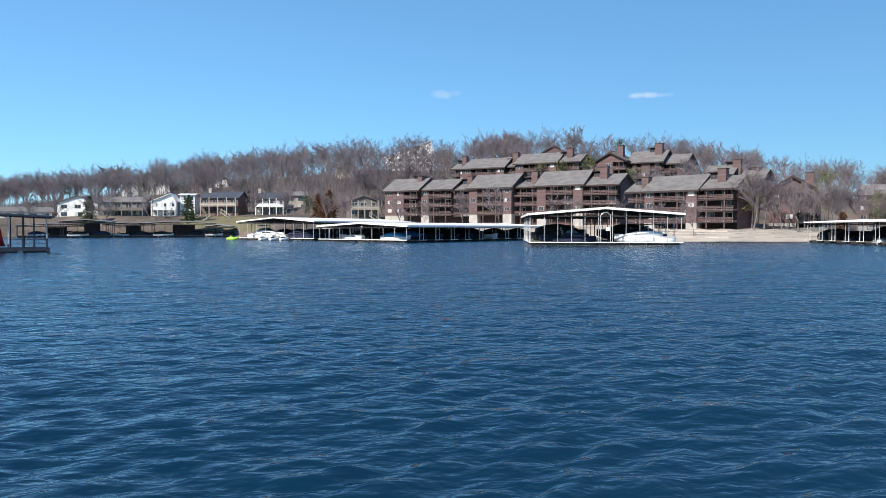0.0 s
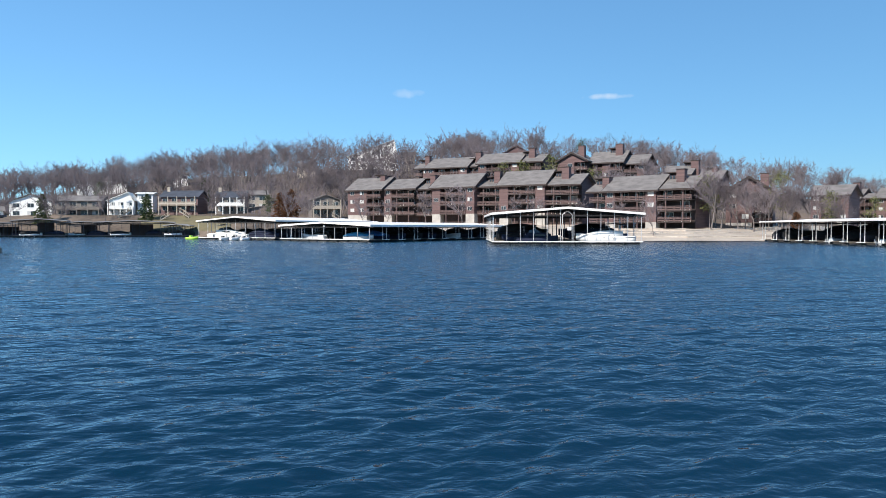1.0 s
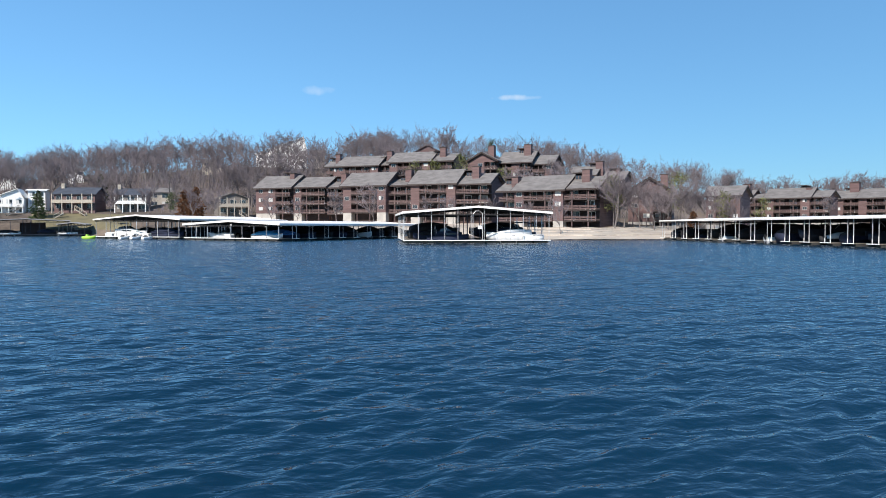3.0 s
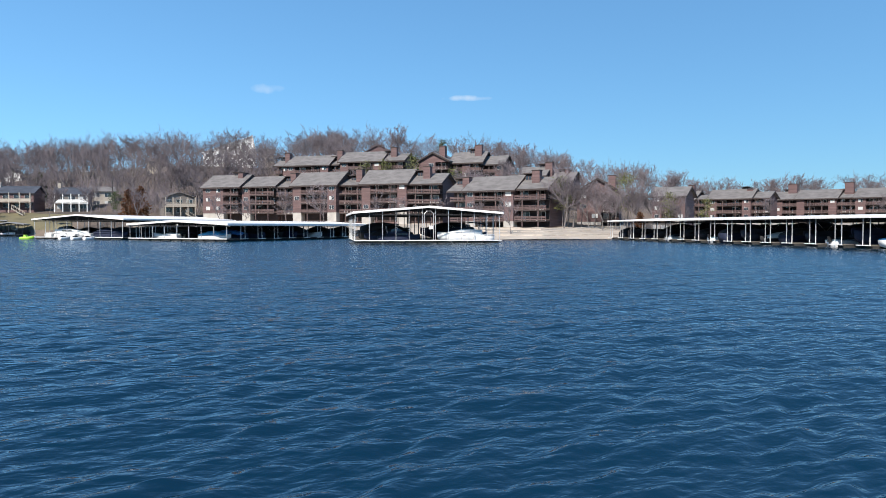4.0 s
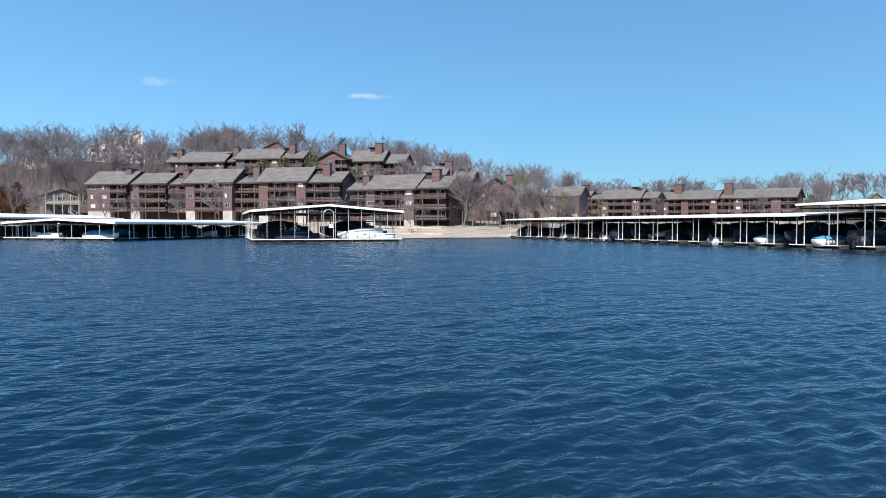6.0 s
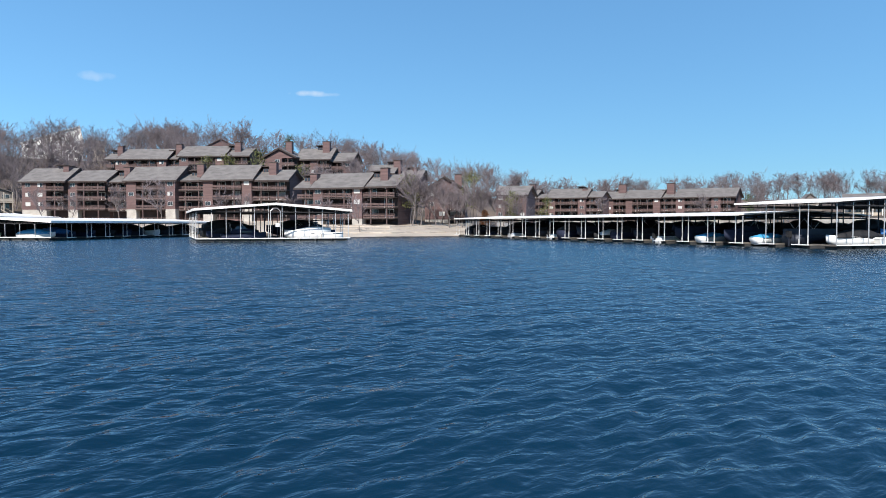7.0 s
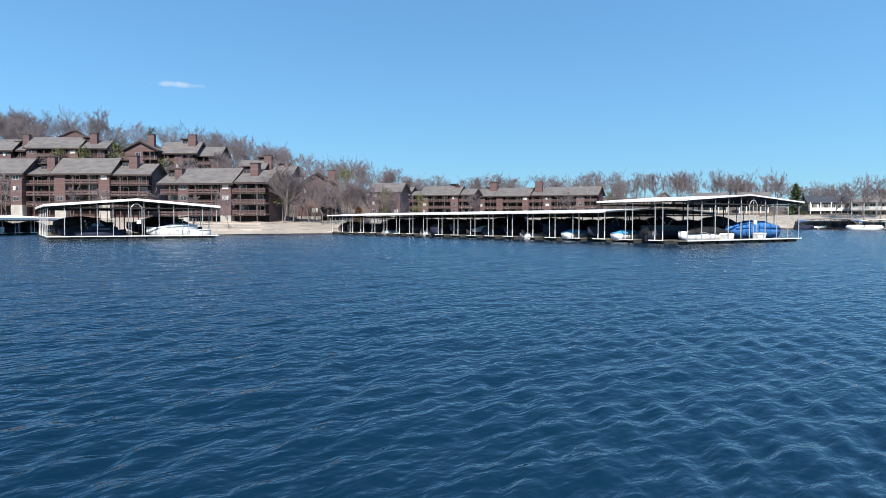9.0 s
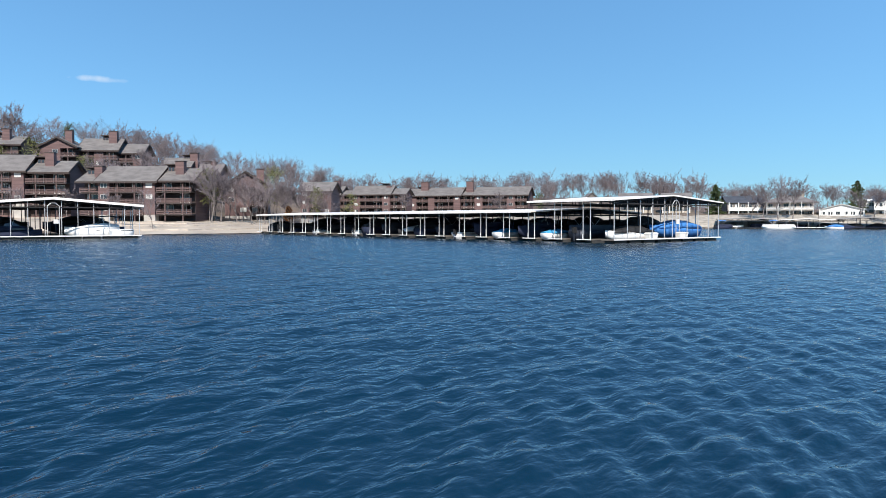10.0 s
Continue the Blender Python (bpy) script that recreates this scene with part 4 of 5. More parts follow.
# ---- houses ----
def house(x, y, z, heading, w, d, floors, wall, roof, rise, ridge="x", deck=0.0, label="", chimney=None, deckmat="white", win=3, group="lakeside houses", lit=0, eave=0.6):
    """A house with its lake front along local x at y = 0; ridge along x or y; deck: depth of a balcony on posts along the front."""
    rng = random.Random(int(x * 7 + y))
    top = thing("house", pose(x, y, z, 0, 0, heading), label, "house", group)
    fh = 2.6
    ez = floors * fh
    part("wall", box(-w / 2, 0, -4.0, w / 2, d, ez), wall, top)
    t = 0.2
    if ridge == "x":
        g = Geo().slab((-w / 2 - eave, -eave, ez - 0.1), (w / 2 + eave, -eave, ez - 0.1), (w / 2 + eave, d / 2, ez + rise), (-w / 2 - eave, d / 2, ez + rise), (0, 0, t))
        g.slab((-w / 2 - eave, d / 2 + 0.004, ez + rise), (w / 2 + eave, d / 2 + 0.004, ez + rise), (w / 2 + eave, d + eave, ez - 0.1), (-w / 2 - eave, d + eave, ez - 0.1), (0, 0, t))
        gb = Geo().prism_x([(0.02, ez - 0.01), (d - 0.02, ez - 0.01), (d / 2, ez + rise - 0.08)], -w / 2 + 0.02, w / 2 - 0.02)
    elif ridge == "hip":
        k = min(d / 2, w / 2) * 0.9
        a = [(-w / 2 - eave, -eave, ez), (w / 2 + eave, -eave, ez), (w / 2 + eave, d + eave, ez), (-w / 2 - eave, d + eave, ez)]
        b = [(-w / 2 + k, d / 2, ez + rise), (w / 2 - k, d / 2, ez + rise)]
        lowr = [(p[0], p[1], p[2] - 0.2) for p in a]
        g = Geo().add(a + b + lowr, [(0, 1, 5, 4), (1, 2, 5), (2, 3, 4, 5), (3, 0, 4), (0, 6, 7, 1), (1, 7, 8, 2), (2, 8, 9, 3), (3, 9, 6, 0), (6, 9, 8, 7)])
        gb = None
    else:
        px = {"y": 0.0, "shed_r": 0.28, "shed_far": 0.44}[ridge] * w
        g = Geo().slab((-w / 2 - eave, -eave, ez - 0.1), (-w / 2 - eave, d + eave, ez - 0.1), (px, d + eave, ez + rise), (px, -eave, ez + rise), (0, 0, t))
        g.slab((px + 0.004, -eave, ez + rise), (px + 0.004, d + eave, ez + rise), (w / 2 + eave, d + eave, ez - 0.1), (w / 2 + eave, -eave, ez - 0.1), (0, 0, t))
        gb = Geo().prism([(-w / 2 + 0.02, ez - 0.01), (w / 2 - 0.02, ez - 0.01), (px, ez + rise - 0.08)], 0.02, d - 0.02)
    part("roof", g, roof, top)
    if gb:
        part("gable", gb, wall, top)
    for k in range(floors):
        for i in range(win):
            add_window(top, -w / 2 + w * (i + 0.5) / win, 0, k * fh + 0.75, min(2.0, w / win * 0.6), 1.35, lit if lit else rng.choice([0, 0, 2]))
    if deck:
        for k in range(floors):
            bz = k * fh
            if k == 0 and floors > 1:
                continue
            dk = part("balcony", box(-w / 2, -deck, bz - 0.25, w / 2, -0.02, bz), deckmat, top)
            part("railing", Geo().box(-w / 2, -deck, bz + 0.9, w / 2, -deck + 0.1, bz + 1.02).box(-w / 2, -deck + 0.03, bz + 0.1, w / 2, -deck + 0.07, bz + 0.75), deckmat, dk)
            for i in range(5):
                part("post", shared(("hp", deckmat, floors), lambda: box(-0.12, -0.12, -fh - 0.9, 0.12, 0.12, fh + 0.1).mesh("post", deckmat)), "", dk, at=(-w / 2 + 0.2 + (w - 0.4) * i / 4, -deck + 0.13, bz))
    if chimney is not None:
        part("chimney", box(chimney - 0.5, d * 0.4, ez, chimney + 0.5, d * 0.4 + 1.0, ez + rise + 1.4), "stone", top)
    return top


def at_bearing(az, d):
    return d * math.sin(radians(az)), d * math.cos(radians(az))


def lake_house(az, d, z, w, *a, turn=0.0, **k):
    x, y = at_bearing(az, d)
    return house(x, y, z, -az + turn, w, *a, **k)


# left shore
lake_house(-30.0, 285, 5.5, 22, 10, 1, "white", "shingle", 1.6, label="long low white house on the far shore", win=6)
lake_house(-26.2, 282, 6.0, 13, 10, 2, "white", "shingle", 2.4, "y", label="white two storey house with a broad gable", win=3, turn=-15)
lake_house(-23.3, 272, 6.2, 14, 9, 2, "greyhouse", "shingle", 1.8, "x", label="grey house with a broad shingle roof and porch", deck=2.0, deckmat="greyhouse", win=4, turn=-18)
lake_house(-20.6, 270, 6.4, 8, 9, 2, "white", "white", 2.8, "shed_r", label="white modern house with sloping roofs and stairs", deck=1.6, win=3, lit=2, turn=-10)
lake_house(-19.0, 272, 6.4, 5, 8, 3, "white", "white", 0.4, "x", label="white tower wing of a modern house", win=2, lit=2, turn=-10)
lake_house(-16.7, 262, 7.6, 12.5, 9, 2, "siding", "slate", 2.2, "x", label="dark brown house with tan columns and a slate roof", deck=2.2, deckmat="tan", chimney=-5.0, win=4, turn=-22)
lake_house(-13.1, 258, 7.4, 9.5, 9, 2, "greyhouse", "slate", 2.2, "x", label="two storey house with white balconies and a slate roof", deck=2.2, chimney=-4.0, win=3, turn=-8)
lake_house(-11.2, 270, 9.0, 7, 8, 2, "tan", "shingle", 1.6, "x", label="small tan house among the trees", win=2)
lake_house(-6.1, 240, 6.2, 9.0, 8, 2, "greyhouse", "shingle", 1.6, "y", label="weathered wooden house with pale deck rails", deck=2.2, deckmat="tan", win=3, turn=10)
lake_house(-2.55, 338, 29.4, 22, 16, 2, "white", "white", 7.8, "shed_far", label="large white building with a long sloping roof on the ridge", win=5, group="hilltop houses")
lake_house(-7.6, 330, 27.5, 8, 8, 1, "tan", "shingle", 1.0, "x", label="tan house on the hilltop among trees", win=2, group="hilltop houses")
lake_house(-21.8, 360, 20.6, 20, 8, 1, "white", "shingle", 1.2, "x", label="long white house on the hilltop among trees", win=5, group="hilltop houses")
lake_house(-16.6, 355, 24.0, 6, 8, 1, "white", "shingle", 1.2, "x", label="small white house on the wooded hill", win=2, group="hilltop houses")
lake_house(0.1, 342, 31.0, 7, 12, 2, "tan", "shingle", 1.6, "x", label="tan wing of a building on the ridge", win=2, group="hilltop houses")
lake_house(8.5, 302, 27.6, 10, 9, 2, "siding", "siding", 2.8, "y", label="brown gabled house on the ridge behind the buildings", win=2, group="hilltop houses")
# right shore
lake_house(51.4, 306, 5.0, 8, 9, 2, "greyhouse", "shingle", 3.6, "y", label="grey house with a steep gable on the far shore", win=3, turn=10)
lake_house(54.6, 296, 6.0, 12, 9, 2, "tan", "shingle", 2.0, "x", label="tan house on the far shore", deck=2.0, win=4)
lake_house(57.5, 292, 5.6, 10, 10, 2, "tan", "shingle", 2.2, "x", label="tan house with a pale deck on the far shore", deck=2.0, win=4)
lake_house(62.3, 290, 3.8, 13.5, 10, 2, "greyhouse", "slate", 2.4, "x", label="grey two storey house with white porches", deck=2.2, win=6, turn=14)
lake_house(65.1, 286, 3.8, 15, 11, 2, "tan", "shingle", 2.6, "hip", label="house with a wide hip roof and a pale balcony band", deck=2.4, deckmat="curtain", chimney=4.0, win=6, eave=1.4)
lake_house(68.3, 284, 3.6, 13.5, 10, 1, "white", "curtain", 1.9, "y", label="white lakeside house with a broad low gable and glass front", deck=2.0, win=6)
lake_house(69.8, 296, 4.2, 5, 9, 2, "white", "white", 0.6, "x", label="tall white wing of a house behind trees", win=2)
lake_house(71.4, 288, 3.8, 12, 10, 2, "white", "slate", 2.0, "x", label="white house with a dark roof on the far shore", deck=1.6, win=4)

# far docks along the shore
for az, d, w, ln, ev, turn, dk in ((-27.8, 244, 18, 10, 3.4, 0, True), (-25.7, 236, 13, 10, 4.5, -8, True), (-23.0, 237, 13, 10, 3.8, -6, True), (-19.7, 234, 21, 10, 4.1, -4, True), (-16.9, 231, 6.5, 9, 3.1, -10, True),
                              (62.3, 262, 17, 9, 2.9, 4, True), (66.3, 262, 19, 9, 2.6, -3, False), (69.7, 260, 14, 9, 3.0, 4, True)):
    x, y = at_bearing(az, d)
    dk_ = covered_dock(x - w / 2 * math.cos(radians(az)), y + w / 2 * math.sin(radians(az)), -az + turn, w, ln, ev, 0.5, 4.5, fascia=0.25, front_posts=6, dark=dk, sheet="greymetal" if dk else "roofmetal", label="small covered dock on the far shore", group="far docks")
    boat(in_dock(dk_, w * 0.3, 3.0, rb.choice([8, 172])), 5.4, 2.3, 0.85, rb.choice(["covered", "runabout"]), rb.choice(["boatwhite", "navy", "boatwhite"]), rb.choice(["black", "navy", "black"]), "covered boat in a far dock slip")
    boat(in_dock(dk_, w * 0.75, 4.0, rb.choice([0, 180])), 5.4, 2.3, 0.9, rb.choice(["covered", "pontoon"]), rb.choice(["navy", "black"]), rb.choice(["black", "navy"]), "boat with a dark cover in a far dock slip")
    if az < 0 and w > 9:
        shed = thing("dock_shed", in_dock(dk_, w * 0.42, 5.2, 0, 0.45), "dark boarded storage shed on a far dock", "shed", "dock sheds")
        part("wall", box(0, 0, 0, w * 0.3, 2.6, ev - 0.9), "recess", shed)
        part("door", box(0.5, -0.05, 0.05, 1.4, -0.004, 1.9), "trim", shed)


# ---- dock and shore furniture ----
def arch_gate(m):
    """A peaked tube frame over a gangway, with a small white notice."""
    top = thing("dock_gate", m, "peaked tube gate frame with a white notice on the dock", "gate", "dock gates")
    for sx in (-0.75, 0.75):
        part("upright", Geo().tube((sx, 0, 0.46), (sx, 0, 4.6), 0.05, 0.05, 6), "galv", top)
    part("peak", Geo().tube((-0.75, 0, 4.6), (-0.3, 0, 5.05), 0.05, 0.05, 6).tube((-0.3, 0, 5.05), (0.3, 0, 5.05), 0.05, 0.05, 6).tube((0.3, 0, 5.05), (0.75, 0, 4.6), 0.05, 0.05, 6), "galv", top)
    part("notice_board", box(0.0, -0.09, 2.2, 0.62, -0.055, 2.75), "white", top)


arch_gate(in_dock(DOCK_WHITE, 11.45, -0.1, 0))
arch_gate(in_dock(DOCK_LONG, 12.2, -0.1, 0))


def dock_box(m, w=1.3, mat="white"):
    top = thing("dock_box", m, "white fibreglass storage box on a dock walkway", "storage box", "dock boxes")
    part("body", Geo().loft([[(-w / 2 * k, -0.35 * k, z), (w / 2 * k, -0.35 * k, z), (w / 2 * k, 0.35 * k, z), (-w / 2 * k, 0.35 * k, z)] for z, k in ((0, 0.9), (0.5, 1.0))]), mat, top)
    part("lid", Geo().loft([[(-w / 2 * k, -0.38 * k, z), (w / 2 * k, -0.38 * k, z), (w / 2 * k, 0.38 * k, z), (-w / 2 * k, 0.38 * k, z)] for z, k in ((0.51, 1.04), (0.6, 1.04), (0.7, 0.85))]), mat, top)


for dk, lx in ((DOCK_WHITE, 19.6), (DOCK_LONG, 8.2), (DOCK_LONG, 8.2 + 6.6), (DOCK_LOW, 11.0), (DOCK_BACK, 3.0), (DOCK_BACK, 9.0), (DOCK_BACK, 13.0)):
    dock_box(in_dock(dk, lx, 0.7, 0, 0.47), 1.8)


def gangway(x0, y0, x1, y1, z1):
    """A railed ramp from a dock to the bank."""
    d = math.hypot(x1 - x0, y1 - y0)
    top = thing("gangway", pose(x0, y0, 0.45, 0, 0, math.degrees(math.atan2(y1 - y0, x1 - x0))), "grey steel gangway from a dock to the bank", "gangway", "gangways")
    up = z1 - 0.45
    part("walkway", Geo().slab((0, -0.6, 0), (0, 0.6, 0), (d, 0.6, up), (d, -0.6, up), (0, 0, 0.12)), "deck", top)
    for sy in (-0.6, 0.6):
        part("handrail", Geo().tube((0, sy, 1.05), (d, sy, up + 1.05), 0.03, 0.03).tube((0, sy, 0.6), (d, sy, up + 0.6), 0.02, 0.02), "galv", top)
        for i in range(7):
            part("baluster", shared("bal", lambda: box(-0.025, -0.025, 0, 0.025, 0.025, 1.05).mesh("baluster", "galv")), "", top, at=(d * i / 6, sy, up * i / 6 + 0.05))


gangway(26.4, 140.5, 29.0, 152.0, ground_z(29.0, 152.0) + 0.1)
gangway(79.0, 139.6, 82.0, 150.0, ground_z(82, 150) + 0.1)


def utility_pole(az, d, h):
    x, y = at_bearing(az, d)
    top = thing("utility_pole", pose(x, y, ground_z(x, y), 0, 0, -az), "tall weathered wooden utility pole with a crossarm", "utility pole", "utility poles")
    part("pole", Geo().tube((0, 0, -0.5), (0, 0, h), 0.17, 0.11, 7), "bark", top)
    part("crossarm", box(-1.1, -0.06, h - 0.7, 1.1, 0.06, h - 0.55), "bark", top)
    for sx in (-0.95, -0.45, 0.45, 0.95):
        part("insulator", Geo().tube((sx, 0, h - 0.55), (sx, 0, h - 0.36), 0.05, 0.03, 5), "white", top)


utility_pole(-21.4, 266, 11.5)
utility_pole(-12.3, 276, 11.0)

# small craft and toys by the docks
top = thing("paddle_boat", in_dock(DOCK_BACK, 0.2, -2.2, 20), "small lime green plastic paddle boat beside a dock", "boat", "small craft")
part("hull", hull_geo(2.6, 1.5, 0.45), "lime", top, smooth=True)
part("seat", Geo().loft([[(x, -0.55, 0.45), (x, -0.5, z), (x, 0.5, z), (x, 0.55, 0.45)] for x, z in ((-0.5, 0.85), (-0.25, 0.95), (0.0, 0.6))]), "lime", top)
for k in range(3):
    top = thing("personal_watercraft", in_dock(DOCK_BACK, 9.2 + 3.0 * k, -1.6, 80), "small white jet craft on a float", "jet ski", "small craft")
    part("hull", hull_geo(2.4, 0.9, 0.45), "boatwhite", top, smooth=True)
    part("seat", canvas_geo(1.4, 0.45, 0.45, 0.35), "black", top, at=(-0.3, 0, 0), smooth=True)
    part("handlebar", Geo().tube((0.5, -0.35, 0.95), (0.5, 0.35, 0.95), 0.03, 0.03).tube((0.5, 0, 0.5), (0.5, 0, 0.95), 0.04, 0.04), "darksteel", top)
for az, d, t in ((60.8, 257, 15), (63.9, 256, 170), (64.9, 256, 10), (67.9, 256, 175), (68.5, 257, 5)):
    x, y = at_bearing(az, d)
    boat(pose(x, y, 0, 0, 0, -az + t), 5.0, 2.1, 0.7, rb.choice(["runabout", "covered", "pontoon"]), rb.choice(["boatwhite", "navy", "boatwhite"]), rb.choice(["navy", "black", "blue"]), "small boat moored along the far stony bank", group="small craft")
top = thing("slide", in_dock(DOCK_LEFT, -4.9, 0.9, 80, 0.44), "red plastic water slide on a dark dock", "slide", "small craft")
part("chute", Geo().loft([[(x, -0.3, z), (x, -0.3, z - 0.2), (x, 0.3, z - 0.2), (x, 0.3, z)] for x, z in ((0, 2.3), (0.5, 2.0), (1.2, 1.1), (1.9, 0.5), (2.4, 0.35))]), "red", top)
for sy in (-0.3, 0.3):
    part("ladder_rail", Geo().tube((-0.5, sy, 0), (0.0, sy, 2.6), 0.03, 0.03), "galv", top)
for k in range(6):
    part("rung", Geo().tube((-0.45 + 0.08 * k, -0.3, 0.3 + 0.38 * k), (-0.45 + 0.08 * k, 0.3, 0.3 + 0.38 * k), 0.02, 0.02), "galv", top)


def outdoor_stairs(m, n, label):
    """A straight flight of n wooden steps with rails, rising along +x."""
    top = thing("outdoor_stairs", m, label, "stairs", "outdoor stairs")
    run, rise = 0.28, 0.18
    for k in range(n):
        part("tread", shared("tread", lambda: box(0, -0.6, -0.05, 0.3, 0.6, 0.0).mesh("tread", "deck")), "", top, at=(k * run, 0, (k + 1) * rise))
    for sy in (-0.62, 0.62):
        part("stringer", Geo().slab((0, sy - 0.03, -0.2), (0, sy + 0.03, -0.2), (n * run, sy + 0.03, n * rise - 0.2), (n * run, sy - 0.03, n * rise - 0.2), (0, 0, 0.3)), "tan", top)
        part("handrail", Geo().slab((0, sy - 0.04, 0.95), (0, sy + 0.04, 0.95), (n * run, sy + 0.04, n * rise + 0.95), (n * run, sy - 0.04, n * rise + 0.95), (0, 0, 0.1)), "tan", top)
        for k in (0, n // 2, n - 1):
            part("newel_post", shared("newel", lambda: box(-0.05, -0.05, -0.5, 0.05, 0.05, 1.0).mesh("newel_post", "tan")), "", top, at=(k * run + 0.05, sy, k * rise))


for az, d, n, turn, dz in ((-4.6, 236, 16, 180, -0.4), (-16.0, 256, 12, 160, 0.2), (-18.0, 255, 10, 0, 0.0), (-20.8, 262, 14, 20, 0.0)):
    x, y = at_bearing(az, d)
    outdoor_stairs(pose(x, y, ground_z(x, y) + dz, 0, 0, -az + turn), n, "wooden outdoor stairs with handrails beside a house")

# lamp post with a white globe on the low dock
top = thing("dock_lamp", in_dock(DOCK_LOW, 12.0, 0.2, 0, 0.46), "slim dock lamp post with a white globe", "lamp", "dock lamps")
part("pole", Geo().tube((0, 0, 0), (0, 0, 2.2), 0.04, 0.035, 6), "galv", top)
part("globe", Geo().loft([[(0.24 * math.sin(u) * math.cos(a), 0.24 * math.sin(u) * math.sin(a), 2.42 - 0.24 * math.cos(u)) for a in [k * math.pi / 5 for k in range(10)]] for u in (0.15, 0.6, 1.1, 1.6, 2.1, 2.6, 3.0)]), "white", top, smooth=True)


# ---- trees ----
def branch(g, p, d, length, r, rng, steps=3, wander=0.22, sides=4):
    """A bent, tapering limb; returns its joints."""
    pts = [Vector(p)]
    d = Vector(d).normalized()
    for i in range(steps):
        d = (d + Vector((rng.gauss(0, wander), rng.gauss(0, wander), rng.gauss(0.06, wander * 0.6)))).normalized()
        q = pts[-1] + d * length / steps
        g.tube(pts[-1], q, r * (1 - i / steps * 0.75), r * (1 - (i + 1) / steps * 0.75), sides)
        pts.append(q)
    return pts, d


def spike(g, p, d, length, r):
    """A twig: a three sided spike."""
    a = d.cross(Vector((0.3, 0.2, 1))).normalized()
    b = d.cross(a)
    k = len(g.v)
    g.v.extend([tuple(p + a * r), tuple(p - a * r * 0.5 + b * r * 0.87), tuple(p - a * r * 0.5 - b * r * 0.87), tuple(p + d * length)])
    g.f.extend([(k, k + 1, k + 3), (k + 1, k + 2, k + 3), (k + 2, k, k + 3)])


def blade(g, p, d, length, r, rng):
    """A thin tapering twig."""
    a = d.cross(Vector((rng.gauss(0, 1), rng.gauss(0, 1), rng.gauss(0, 1)))).normalized()
    k = len(g.v)
    g.v.extend([tuple(p + a * r), tuple(p - a * r), tuple(p + d * length)])
    g.f.append((k, k + 1, k + 2))


def bare_tree(seed, h, limbs=7, subs=6, twigs=24, lean=0.0, fork=0.3, wide=1.0, thick=0.0012):
    """Trunk and crown meshes of a leafless oak or hickory with a rounded head of fine twigs."""
    rng = random.Random(seed)
    trunk, crown = Geo(), Geo()
    tp, td = branch(trunk, (0, 0, -0.4), (lean, 0, 1), h * fork + 0.4, h * 0.016, rng, 3, 0.05, 6)
    leaders = []
    for k in range(rng.choice([2, 3, 3])):
        a = rng.uniform(0, 6.28)
        pts, d = branch(trunk, tp[-1], (td.x + 0.42 * math.cos(a), td.y + 0.42 * math.sin(a), 1.0), h * (1 - fork) * rng.uniform(0.58, 0.72), h * 0.0085, rng, 5, 0.08, 5)
        leaders.append(pts)
    for pts in leaders:
        for i in range(limbs):
            u = (i + rng.random()) / limbs
            k = min(4, int(u * 5))
            p = pts[k].lerp(pts[k + 1], u * 5 - k)
            a = rng.uniform(0, 6.28)
            up = rng.uniform(0.35, 1.1)
            ln = h * rng.uniform(0.20, 0.32) * (1.2 - 0.55 * u) * wide
            lp, ld = branch(crown, p, (math.cos(a), math.sin(a), up), ln, h * 0.0033 * (1.1 - 0.6 * u), rng, 3, 0.13, 3)
            for j in range(subs):
                v = (j + rng.random()) / subs
                m = min(2, int(v * 3))
                q = lp[m].lerp(lp[m + 1], v * 3 - m)
                b = rng.uniform(0, 6.28)
                sp, sd = branch(crown, q, (ld.x + 0.8 * math.cos(b), ld.y + 0.8 * math.sin(b), ld.z + rng.uniform(-0.1, 0.7)), ln * rng.uniform(0.4, 0.7), h * 0.0012, rng, 1, 0.15, 3)
                for e in range(twigs):
                    c = rng.uniform(0, 6.28)
                    w = sp[1].lerp(sp[0], rng.uniform(-0.02, 0.9))
                    dv = Vector((sd.x + 0.8 * math.cos(c), sd.y + 0.8 * math.sin(c), sd.z + rng.uniform(-0.2, 0.8))).normalized()
                    blade(crown, w, dv, ln * rng.uniform(0.18, 0.42), h * thick, rng)
    return trunk.mesh("trunk", "bark"), crown.mesh("crown", "twig")


